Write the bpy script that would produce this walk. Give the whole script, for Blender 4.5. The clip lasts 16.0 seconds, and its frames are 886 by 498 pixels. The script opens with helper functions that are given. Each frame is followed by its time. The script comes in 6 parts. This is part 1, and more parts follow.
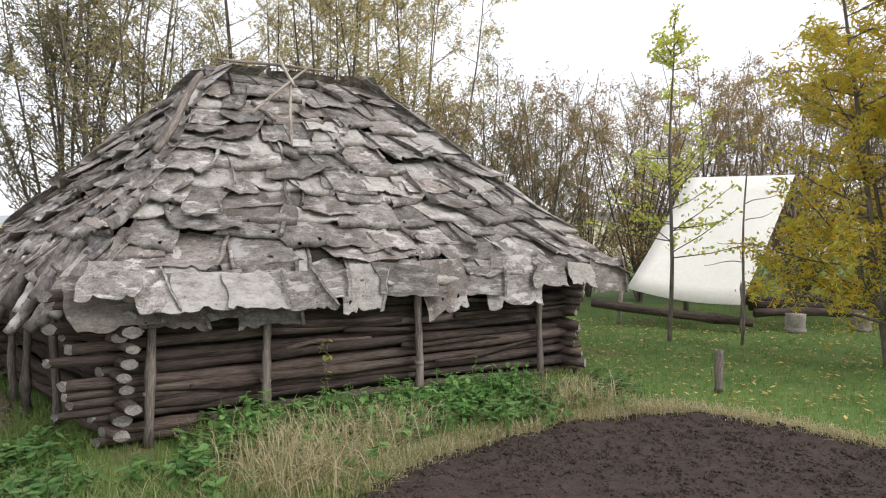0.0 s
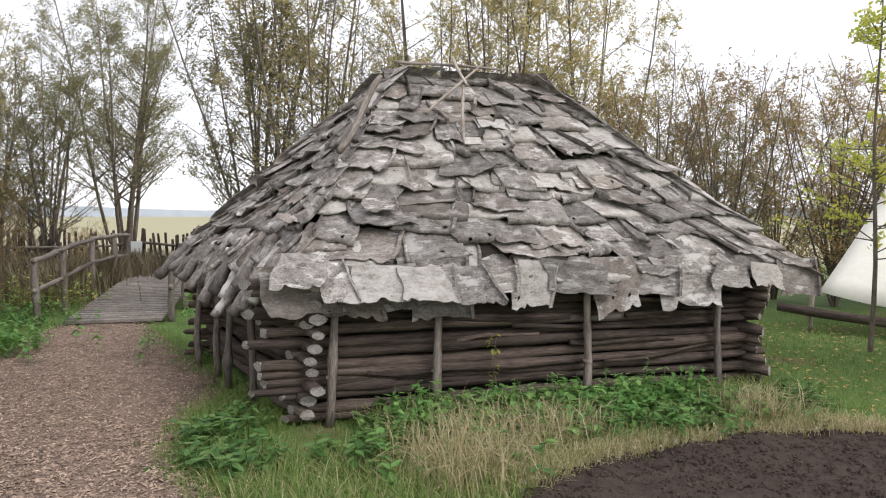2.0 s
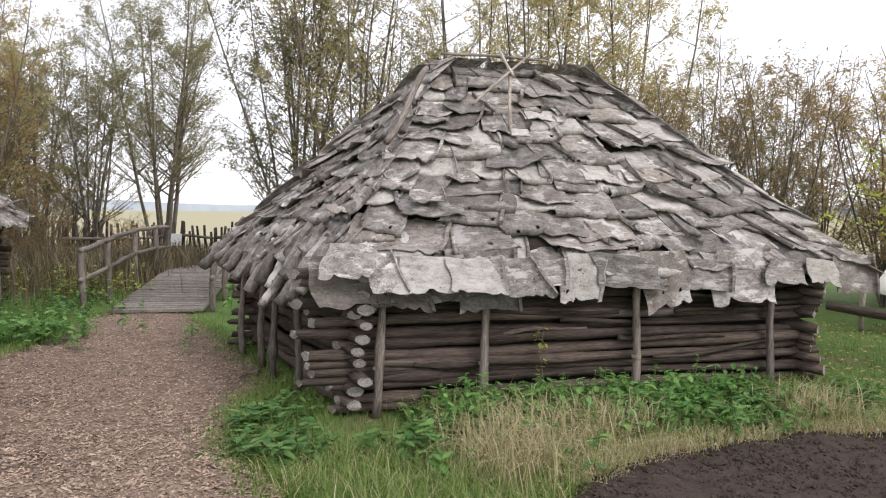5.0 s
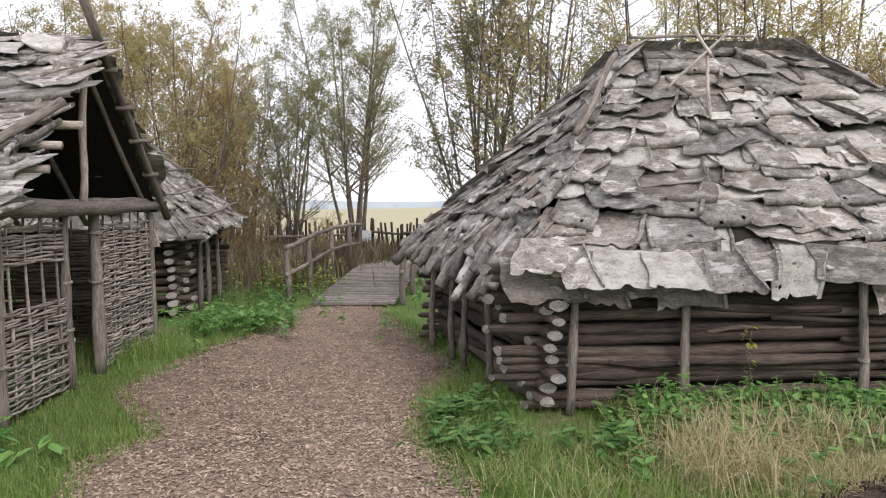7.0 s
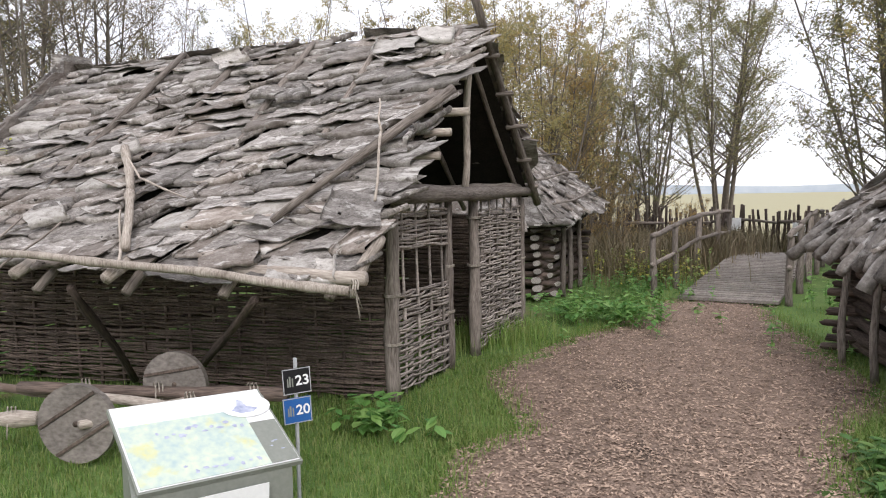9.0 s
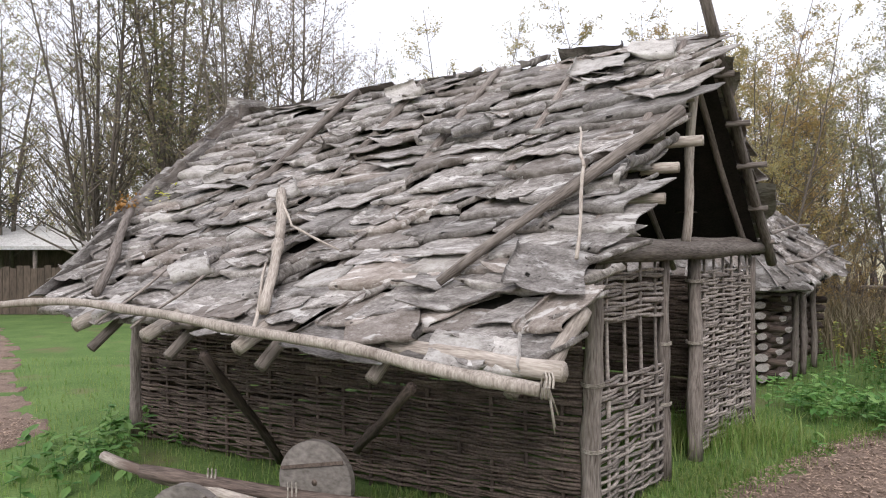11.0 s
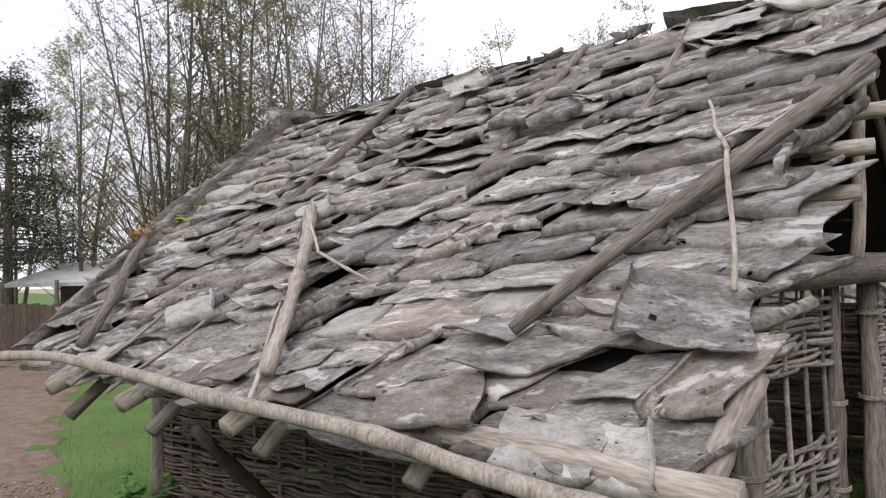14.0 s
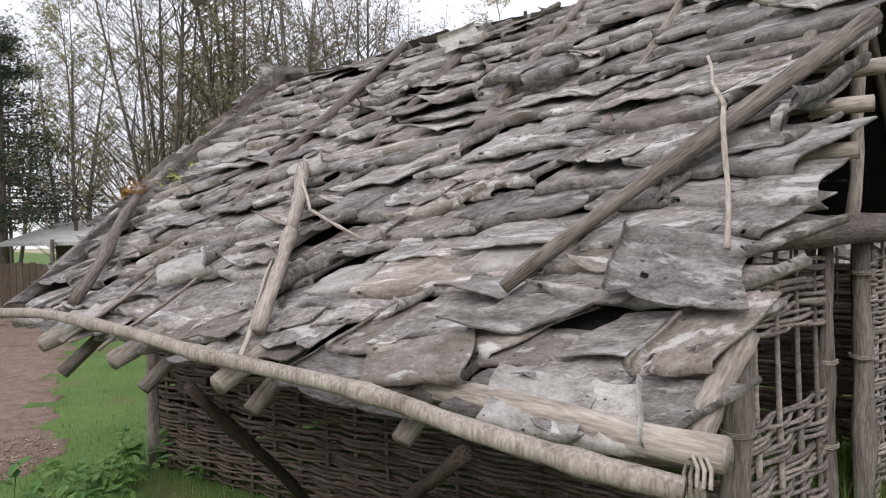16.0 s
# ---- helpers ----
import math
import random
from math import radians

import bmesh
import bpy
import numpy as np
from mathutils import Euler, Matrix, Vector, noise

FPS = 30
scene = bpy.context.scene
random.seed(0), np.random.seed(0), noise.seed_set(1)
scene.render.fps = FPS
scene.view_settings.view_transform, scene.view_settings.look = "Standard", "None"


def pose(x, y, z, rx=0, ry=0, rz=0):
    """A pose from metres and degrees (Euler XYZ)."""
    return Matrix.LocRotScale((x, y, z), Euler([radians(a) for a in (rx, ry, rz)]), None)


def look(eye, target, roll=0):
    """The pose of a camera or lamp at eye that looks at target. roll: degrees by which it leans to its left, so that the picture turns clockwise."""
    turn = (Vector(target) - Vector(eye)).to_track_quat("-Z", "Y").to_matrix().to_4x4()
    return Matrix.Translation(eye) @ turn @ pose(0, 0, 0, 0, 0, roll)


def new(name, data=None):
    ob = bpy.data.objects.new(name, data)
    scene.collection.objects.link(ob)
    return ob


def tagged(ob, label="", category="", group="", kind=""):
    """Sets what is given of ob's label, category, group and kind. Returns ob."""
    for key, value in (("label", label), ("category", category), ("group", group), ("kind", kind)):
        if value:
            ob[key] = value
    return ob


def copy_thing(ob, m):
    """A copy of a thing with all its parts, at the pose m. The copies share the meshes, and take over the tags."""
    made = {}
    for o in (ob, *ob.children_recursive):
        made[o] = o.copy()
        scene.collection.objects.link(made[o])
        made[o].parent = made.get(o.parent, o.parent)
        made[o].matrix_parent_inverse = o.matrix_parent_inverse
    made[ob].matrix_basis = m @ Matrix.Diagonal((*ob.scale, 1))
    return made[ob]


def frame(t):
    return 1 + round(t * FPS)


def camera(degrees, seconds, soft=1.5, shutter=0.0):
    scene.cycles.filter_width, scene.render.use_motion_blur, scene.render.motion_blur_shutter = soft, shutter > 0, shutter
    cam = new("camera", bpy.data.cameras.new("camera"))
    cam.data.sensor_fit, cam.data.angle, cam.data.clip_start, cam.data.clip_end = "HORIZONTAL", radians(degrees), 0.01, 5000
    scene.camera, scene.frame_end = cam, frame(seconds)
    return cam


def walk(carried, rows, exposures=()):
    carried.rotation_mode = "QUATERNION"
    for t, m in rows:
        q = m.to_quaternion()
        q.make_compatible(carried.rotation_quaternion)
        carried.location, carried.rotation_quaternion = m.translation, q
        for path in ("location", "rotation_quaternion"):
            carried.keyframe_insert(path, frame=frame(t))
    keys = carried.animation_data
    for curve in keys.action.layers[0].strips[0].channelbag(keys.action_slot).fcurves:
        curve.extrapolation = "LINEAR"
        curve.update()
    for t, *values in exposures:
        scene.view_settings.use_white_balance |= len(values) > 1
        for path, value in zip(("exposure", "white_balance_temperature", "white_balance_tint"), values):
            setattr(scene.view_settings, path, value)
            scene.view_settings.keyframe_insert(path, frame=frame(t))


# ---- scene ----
cam = camera(64.4, 16.0, 1.1)
PATH = [
    (0, (0.155, 0.133, 1.516), (0.063, 2.129, 1.434), -0.2),
    (0.5, (0.18, 0.1, 1.521), (-0.116, 2.077, 1.451), -0.2),
    (1, (0.163, 0.102, 1.521), (-0.241, 2.059, 1.451), 0.0),
    (1.5, (0.162, 0.087, 1.539), (-0.311, 2.028, 1.453), 0.1),
    (2, (0.14, 0.106, 1.523), (-0.416, 2.025, 1.429), -0.0),
    (2.5, (0.113, 0.103, 1.506), (-0.517, 1.999, 1.412), 0.2),
    (3, (0.084, 0.092, 1.533), (-0.647, 1.951, 1.427), 0.7),
    (3.5, (0.05, 0.108, 1.511), (-0.76, 1.934, 1.414), 1.0),
    (4, (0.045, 0.117, 1.521), (-0.67, 1.982, 1.411), 1.2),
    (4.2, (0.034, 0.115, 1.513), (-0.635, 1.996, 1.402), 1.5),
    (6.3, (-0.065, 0.089, 1.473), (-0.708, 1.98, 1.374), -0.3),
    (6.5, (-0.081, 0.082, 1.481), (-0.833, 1.932, 1.377), -0.5),
    (7, (-0.118, 0.119, 1.488), (-1.204, 1.795, 1.368), -1.0),
    (7.2, (-0.165, 0.164, 1.493), (-1.393, 1.738, 1.379), -1.3),
    (7.5, (-0.162, 0.19, 1.485), (-1.53, 1.646, 1.391), -1.6),
    (8, (-0.222, 0.252, 1.471), (-1.795, 1.484, 1.38), -1.3),
    (8.5, (-0.396, 0.275, 1.466), (-2.099, 1.314, 1.319), -0.8),
    (9, (-0.678, 0.308, 1.497), (-2.418, 1.283, 1.352), -1.0),
    (9.5, (-0.91, 0.45, 1.483), (-2.687, 1.354, 1.33), -1.6),
    (10, (-1.163, 0.612, 1.504), (-3.066, 1.224, 1.437), -0.6),
    (10.2, (-1.287, 0.629, 1.498), (-3.205, 1.192, 1.445), -0.1),
    (12.3, (-2.525, 0.778, 1.551), (-4.458, 1.288, 1.614), -0.2),
    (12.5, (-2.6, 0.777, 1.551), (-4.519, 1.34, 1.588), -0.6),
    (13, (-2.755, 0.852, 1.559), (-4.686, 1.371, 1.573), -1.5),
    (13.5, (-2.867, 0.974, 1.547), (-4.844, 1.269, 1.615), -0.9),
    (14, (-2.908, 1.008, 1.54), (-4.885, 1.3, 1.624), -1.4),
    (14.5, (-2.919, 1.006, 1.541), (-4.899, 1.284, 1.583), -1.9),
    (15, (-2.922, 1.013, 1.54), (-4.905, 1.27, 1.548), -1.6),
    (15.5, (-2.925, 1.028, 1.532), (-4.906, 1.302, 1.521), -1.3),
    (16, (-2.929, 1.03, 1.528), (-4.906, 1.328, 1.501), -1.2),
]
walk(cam, [(t, look(eye, target, roll)) for t, eye, target, roll in PATH], [(0, 0.2, 6450, 14), (3.5, 0.25, 6450, 15), (7, 0.35, 6450, 16), (9, 0.28, 6400, 16), (10, 0.4, 6350, 17), (12.5, 0.18, 6300, 16), (14, 0.06, 6300, 16), (16, 0.03, 6300, 16)])

# ---- world and light ----
SUN_EL, SUN_ROT = radians(40), radians(115)
world = bpy.data.worlds.new("overcast_sky")
scene.world = world
world.use_nodes = True
wn, wl = world.node_tree.nodes, world.node_tree.links
wn.clear()
sky = wn.new("ShaderNodeTexSky")
sky.sky_type, sky.sun_disc = "NISHITA", False
sky.sun_elevation, sky.sun_rotation = SUN_EL, SUN_ROT
veil = wn.new("ShaderNodeMix")
veil.data_type = "RGBA"
veil.inputs["Factor"].default_value = 0.86
veil.inputs["B"].default_value = (11.6, 11.8, 12.2, 1)
back = wn.new("ShaderNodeBackground")
back.inputs["Strength"].default_value = 0.1
wout = wn.new("ShaderNodeOutputWorld")
wl.new(sky.outputs[0], veil.inputs["A"])
wl.new(veil.outputs["Result"], back.inputs["Color"])
wl.new(back.outputs[0], wout.inputs[0])
sun = new("sun", bpy.data.lights.new("sun", "SUN"))
sun.data.energy, sun.data.angle, sun.data.color = 1.5, radians(30), (1, 0.97, 0.92)
sun.matrix_world = look((math.sin(SUN_ROT) * 30, math.cos(SUN_ROT) * 30, 30 * math.tan(SUN_EL)), (0, 0, 0))

# ---- materials ----
def material(name, dark, light, scale=8.0, rough=0.85, bump=0.3, stretch=(1, 1, 1), fine=60.0, vary=0.25, spots=None, spot_scale=3.0, spot_at=0.62, island=False, space="Object", spec=0.3, pits=None):
    """Two scales of noise between two colours, spots of a third, random lightness by object or island, and fine relief."""
    m = bpy.data.materials.new(name)
    m.use_nodes = True
    n, l = m.node_tree.nodes, m.node_tree.links
    b = n["Principled BSDF"]
    tc = n.new("ShaderNodeTexCoord")
    mp = n.new("ShaderNodeMapping")
    mp.inputs["Scale"].default_value = stretch
    inf = n.new("ShaderNodeObjectInfo")
    geo = n.new("ShaderNodeNewGeometry")
    rnd = geo.outputs["Random Per Island"] if island else inf.outputs["Random"]
    shift = n.new("ShaderNodeVectorMath")
    shift.operation = "MULTIPLY_ADD"
    shift.inputs[1].default_value = (37, 23, 11)
    comb = n.new("ShaderNodeCombineXYZ")
    for k in range(3):
        l.new(inf.outputs["Random"], comb.inputs[k])
    l.new(comb.outputs[0], shift.inputs[0])
    l.new(tc.outputs[space], mp.inputs[0])
    l.new(mp.outputs[0], shift.inputs[2])
    big = n.new("ShaderNodeTexNoise")
    big.inputs["Scale"].default_value, big.inputs["Detail"].default_value = scale, 6
    big.inputs["Roughness"].default_value = 0.65
    small = n.new("ShaderNodeTexNoise")
    small.inputs["Scale"].default_value, small.inputs["Detail"].default_value = fine, 4
    for t in (big, small):
        l.new(shift.outputs[0], t.inputs["Vector"])
    add = n.new("ShaderNodeMath")
    add.operation = "MULTIPLY_ADD"
    add.inputs[1].default_value = 0.55
    l.new(small.outputs["Fac"], add.inputs[0])
    half = n.new("ShaderNodeMath")
    half.operation = "MULTIPLY"
    half.inputs[1].default_value = 0.5
    l.new(big.outputs["Fac"], half.inputs[0])
    l.new(half.outputs[0], add.inputs[2])
    ramp = n.new("ShaderNodeValToRGB")
    ramp.color_ramp.elements[0].position, ramp.color_ramp.elements[0].color = 0.36, (*dark, 1)
    ramp.color_ramp.elements[1].position, ramp.color_ramp.elements[1].color = 0.68, (*light, 1)
    l.new(add.outputs[0], ramp.inputs[0])
    colour = ramp.outputs[0]
    if spots:
        sn = n.new("ShaderNodeTexNoise")
        sn.inputs["Scale"].default_value, sn.inputs["Detail"].default_value = spot_scale, 5
        l.new(shift.outputs[0], sn.inputs["Vector"])
        sr = n.new("ShaderNodeMapRange")
        sr.inputs["From Min"].default_value, sr.inputs["From Max"].default_value = spot_at, spot_at + 0.12
        l.new(sn.outputs["Fac"], sr.inputs["Value"])
        mx = n.new("ShaderNodeMix")
        mx.data_type = "RGBA"
        mx.inputs["B"].default_value = (*spots, 1)
        l.new(sr.outputs[0], mx.inputs["Factor"])
        l.new(colour, mx.inputs["A"])
        colour = mx.outputs["Result"]
    if pits:
        pn, pr_, px = n.new("ShaderNodeTexNoise"), n.new("ShaderNodeMapRange"), n.new("ShaderNodeMix")
        pn.inputs["Scale"].default_value, pn.inputs["Detail"].default_value = pits[3], 3
        pr_.inputs["From Min"].default_value, pr_.inputs["From Max"].default_value = 0.68, 0.73
        px.data_type = "RGBA"
        px.inputs["B"].default_value = (*pits[:3], 1)
        l.new(shift.outputs[0], pn.inputs["Vector"])
        l.new(pn.outputs["Fac"], pr_.inputs["Value"])
        l.new(pr_.outputs[0], px.inputs["Factor"])
        l.new(colour, px.inputs["A"])
        colour = px.outputs["Result"]
    hv = n.new("ShaderNodeHueSaturation")
    vr = n.new("ShaderNodeMapRange")
    vr.inputs["To Min"].default_value, vr.inputs["To Max"].default_value = 1 - vary, 1 + vary
    l.new(rnd, vr.inputs["Value"])
    l.new(vr.outputs[0], hv.inputs["Value"])
    l.new(colour, hv.inputs["Color"])
    l.new(hv.outputs[0], b.inputs["Base Color"])
    b.inputs["Roughness"].default_value = rough
    b.inputs["Specular IOR Level"].default_value = spec
    if bump:
        bp = n.new("ShaderNodeBump")
        bp.inputs["Strength"].default_value, bp.inputs["Distance"].default_value = bump, 0.01
        l.new(add.outputs[0], bp.inputs["Height"])
        l.new(bp.outputs[0], b.inputs["Normal"])
    return m


def leaf_material(name, colours, through_light=0.35):
    """Leaves: one of several colours by island, with light coming through."""
    m = bpy.data.materials.new(name)
    m.use_nodes = True
    n, l = m.node_tree.nodes, m.node_tree.links
    b = n["Principled BSDF"]
    geo, ramp = n.new("ShaderNodeNewGeometry"), n.new("ShaderNodeValToRGB")
    ramp.color_ramp.elements[0].color = (*colours[0], 1)
    ramp.color_ramp.elements[1].color = (*colours[-1], 1)
    for k, c in enumerate(colours[1:-1], 1):
        e = ramp.color_ramp.elements.new(k / (len(colours) - 1))
        e.color = (*c, 1)
    inf, hv, vr = n.new("ShaderNodeObjectInfo"), n.new("ShaderNodeHueSaturation"), n.new("ShaderNodeMapRange")
    vr.inputs["To Min"].default_value, vr.inputs["To Max"].default_value = 0.75, 1.2
    l.new(inf.outputs["Random"], vr.inputs["Value"])
    l.new(vr.outputs[0], hv.inputs["Value"])
    l.new(geo.outputs["Random Per Island"], ramp.inputs[0])
    l.new(ramp.outputs[0], hv.inputs["Color"])
    l.new(hv.outputs[0], b.inputs["Base Color"])
    b.inputs["Roughness"].default_value = 0.6
    tr, mix, out = n.new("ShaderNodeBsdfTranslucent"), n.new("ShaderNodeMixShader"), n["Material Output"]
    l.new(hv.outputs[0], tr.inputs["Color"])
    mix.inputs[0].default_value = through_light
    l.new(b.outputs[0], mix.inputs[1])
    l.new(tr.outputs[0], mix.inputs[2])
    l.new(mix.outputs[0], out.inputs["Surface"])
    return m


def bark_material(name, tones, vary, pale_at, warm=0.35):
    """Weathered bark: soft stains, fine cross streaks, small knot holes and patches of bleached surface; each sheet has a tone of its own."""
    m = bpy.data.materials.new(name)
    m.use_nodes = True
    n, l = m.node_tree.nodes, m.node_tree.links
    b = n["Principled BSDF"]
    tc, inf = n.new("ShaderNodeTexCoord"), n.new("ShaderNodeObjectInfo")
    comb, shift = n.new("ShaderNodeCombineXYZ"), n.new("ShaderNodeVectorMath")
    shift.operation = "MULTIPLY_ADD"
    shift.inputs[1].default_value = (41, 29, 13)
    for k in range(3):
        l.new(inf.outputs["Random"], comb.inputs[k])
    l.new(comb.outputs[0], shift.inputs[0])
    l.new(tc.outputs["Object"], shift.inputs[2])

    def tex(scale, detail, stretch=(1, 1, 1), rough=0.55):
        mp, t = n.new("ShaderNodeMapping"), n.new("ShaderNodeTexNoise")
        mp.inputs["Scale"].default_value = stretch
        t.inputs["Scale"].default_value, t.inputs["Detail"].default_value, t.inputs["Roughness"].default_value = scale, detail, rough
        l.new(shift.outputs[0], mp.inputs[0])
        l.new(mp.outputs[0], t.inputs["Vector"])
        return t.outputs["Fac"]

    def calc(op, a, c, d=None):
        k = n.new("ShaderNodeMath")
        k.operation = op
        for q, w in zip(k.inputs, (a, c, d)):
            if w is None:
                continue
            if isinstance(w, (int, float)):
                q.default_value = w
            else:
                l.new(w, q)
        return k.outputs[0]

    def ranged(value, lo, hi, to_lo=0.0, to_hi=1.0):
        k = n.new("ShaderNodeMapRange")
        for q, w in zip(("From Min", "From Max", "To Min", "To Max"), (lo, hi, to_lo, to_hi)):
            k.inputs[q].default_value = w
        l.new(value, k.inputs["Value"])
        return k.outputs[0]

    def blend(f, a, colour):
        k = n.new("ShaderNodeMix")
        k.data_type = "RGBA"
        k.inputs["B"].default_value = (*colour, 1)
        l.new(f, k.inputs["Factor"])
        l.new(a, k.inputs["A"])
        return k.outputs["Result"]

    stain, streak, grain = tex(3.4, 7, (1, 1.2, 1), 0.68), tex(6.0, 6, (1, 2.0, 1), 0.7), tex(24, 5, (1, 1.2, 1), 0.72)
    tone = calc("MULTIPLY_ADD", streak, 0.18, calc("MULTIPLY_ADD", grain, 0.34, calc("MULTIPLY", stain, 0.48)))
    ramp = n.new("ShaderNodeValToRGB")
    for e, (at, c) in zip((ramp.color_ramp.elements[0], ramp.color_ramp.elements[1]), ((0.39, tones[0]), (0.62, tones[2]))):
        e.position, e.color = at, (*c, 1)
    ramp.color_ramp.elements.new(0.5).color = (*tones[1], 1)
    l.new(tone, ramp.inputs[0])
    colour = ramp.outputs[0]
    white = n.new("ShaderNodeTexWhiteNoise")
    white.noise_dimensions = "1D"
    l.new(inf.outputs["Random"], white.inputs["W"])
    colour = blend(ranged(white.outputs["Value"], 0.55, 1.0, 0.0, warm), colour, (0.21, 0.155, 0.115))
    colour = blend(ranged(tex(2.3, 7, (1, 1.7, 1), 0.68), pale_at, pale_at + 0.06, 0.0, 0.8), colour, (0.52, 0.50, 0.47))
    holes = n.new("ShaderNodeTexVoronoi")
    holes.inputs["Scale"].default_value = 5.0
    l.new(shift.outputs[0], holes.inputs["Vector"])
    hole = ranged(calc("MULTIPLY_ADD", streak, 0.06, holes.outputs["Distance"]), 0.10, 0.135, 0.85, 0.0)
    colour = blend(hole, colour, (0.03, 0.024, 0.02))
    hv = n.new("ShaderNodeHueSaturation")
    l.new(ranged(inf.outputs["Random"], 0, 1, 1 - vary, 1 + vary), hv.inputs["Value"])
    l.new(colour, hv.inputs["Color"])
    l.new(hv.outputs[0], b.inputs["Base Color"])
    b.inputs["Roughness"].default_value, b.inputs["Specular IOR Level"].default_value = 0.72, 0.3
    bp = n.new("ShaderNodeBump")
    bp.inputs["Strength"].default_value, bp.inputs["Distance"].default_value = 0.7, 0.018
    l.new(calc("SUBTRACT", tone, calc("MULTIPLY", hole, 0.5)), bp.inputs["Height"])
    l.new(bp.outputs[0], b.inputs["Normal"])
    return m


BARK_SHEET = bark_material("weathered_bark_sheet", ((0.075, 0.064, 0.055), (0.225, 0.205, 0.186), (0.42, 0.395, 0.365)), 0.36, 0.545)
BARK_FRESH = bark_material("pale_bark_sheet", ((0.22, 0.20, 0.178), (0.42, 0.395, 0.36), (0.58, 0.555, 0.52)), 0.14, 0.56, 0.15)
# near-black: shade under the roofs and behind the logs, put into the colour
SHADE_LINING = material("shade_black_lining", (0.012, 0.01, 0.008), (0.04, 0.033, 0.027), 10, 0.95, 0.5)
LOG = material("weathered_log", (0.024, 0.018, 0.015), (0.145, 0.11, 0.09), 24, 0.9, 1.0, (1, 1, 0.10), 110, 0.5, (0.30, 0.26, 0.23), 5, 0.66)
LOG_END = material("grey_log_end", (0.16, 0.145, 0.13), (0.42, 0.39, 0.36), 12, 0.9, 0.6, (1, 1, 1), 70, 0.2)
POST = material("weathered_post", (0.07, 0.055, 0.045), (0.31, 0.27, 0.235), 20, 0.88, 1.0, (1, 1, 0.12), 110, 0.25, (0.42, 0.39, 0.36), 6, 0.66)
POLE = material("bare_pole", (0.19, 0.155, 0.125), (0.55, 0.49, 0.42), 16, 0.85, 0.6, (1, 1, 0.14), 120, 0.2, (0.13, 0.095, 0.075), 7, 0.6)
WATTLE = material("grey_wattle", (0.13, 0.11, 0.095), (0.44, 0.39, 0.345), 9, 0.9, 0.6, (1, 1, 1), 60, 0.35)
# wattle darkened for the walls in shade; also the wheels' dark brown wood
WATTLE_SHADE_BROWN = material("shade_brown_wattle", (0.055, 0.04, 0.031), (0.19, 0.148, 0.12), 9, 0.9, 0.6, (1, 1, 1), 60, 0.35)
PLANK = material("grey_plank", (0.12, 0.105, 0.092), (0.30, 0.27, 0.24), 6, 0.85, 0.6, (1, 0.15, 1), 50, 0.16)
ROPE = material("plant_rope", (0.22, 0.19, 0.15), (0.46, 0.42, 0.36), 40, 0.95, 0.5, vary=0.1)
LAWN = material("lawn_ground", (0.05, 0.11, 0.022), (0.15, 0.225, 0.062), 1.6, 0.95, 0.8, (1, 1, 1), 45, 0.0, (0.16, 0.135, 0.07), 0.9, 0.60, space="Object")
FIELD = material("pale_field", (0.34, 0.29, 0.15), (0.50, 0.43, 0.24), 0.05, 0.95, 0.2, fine=1.0, vary=0)
CHIP_BED = material("wood_chip_bed", (0.10, 0.068, 0.052), (0.32, 0.235, 0.18), 9, 0.95, 1.0, fine=75, vary=0, spots=(0.06, 0.045, 0.035), spot_scale=1.1, spot_at=0.6)
CHIP = material("wood_chips", (0.14, 0.098, 0.073), (0.44, 0.33, 0.25), 12, 0.9, 0.4, fine=60, vary=0.5, island=True)
SOIL = material("dug_soil", (0.022, 0.015, 0.012), (0.075, 0.054, 0.043), 14, 0.95, 1.0, fine=80, vary=0)
CLOD = material("soil_clods", (0.022, 0.015, 0.012), (0.085, 0.062, 0.05), 20, 0.95, 0.8, fine=90, vary=0.4, island=True)
STEM = material("tree_bark", (0.08, 0.066, 0.052), (0.22, 0.19, 0.155), 6, 0.9, 0.6, (1, 1, 0.3), 40, 0.2)
CANVAS = material("cream_canvas", (0.78, 0.77, 0.68), (0.86, 0.85, 0.78), 1.5, 0.75, 0.15, fine=20, vary=0)
WHITE = material("white_print", (0.78, 0.79, 0.78), (0.86, 0.87, 0.86), 3, 0.35, 0.0, vary=0)
PANEL_GREY = material("grey_green_panel", (0.20, 0.215, 0.185), (0.25, 0.265, 0.23), 4, 0.5, 0.1, vary=0)
PRINT_PALE = material("pale_map_print", (0.38, 0.50, 0.50), (0.62, 0.68, 0.52), 7, 0.4, 0.0, fine=30, vary=0, spots=(0.60, 0.60, 0.30), spot_scale=9, spot_at=0.55)
PRINT_BLUE = material("blue_grey_print", (0.26, 0.29, 0.42), (0.55, 0.58, 0.68), 14, 0.4, 0.0, fine=40, vary=0)
PRINT_DARK = material("dark_blue_print", (0.03, 0.04, 0.08), (0.05, 0.06, 0.11), 5, 0.4, 0.0, vary=0)
SIGN_BLACK = material("black_sign", (0.008, 0.008, 0.009), (0.016, 0.016, 0.018), 5, 0.4, 0.0, vary=0)
SIGN_BLUE = material("blue_sign", (0.02, 0.10, 0.32), (0.03, 0.13, 0.38), 5, 0.4, 0.0, vary=0)
METAL = material("galvanised_post", (0.34, 0.35, 0.36), (0.48, 0.49, 0.50), 12, 0.45, 0.1, vary=0)
STONE = material("grey_stone", (0.16, 0.15, 0.14), (0.34, 0.32, 0.30), 8, 0.9, 0.6)
MOTTLED = material("mottled_pale_roof", (0.48, 0.47, 0.44), (0.78, 0.77, 0.74), 5, 0.9, 0.4, fine=20, vary=0)
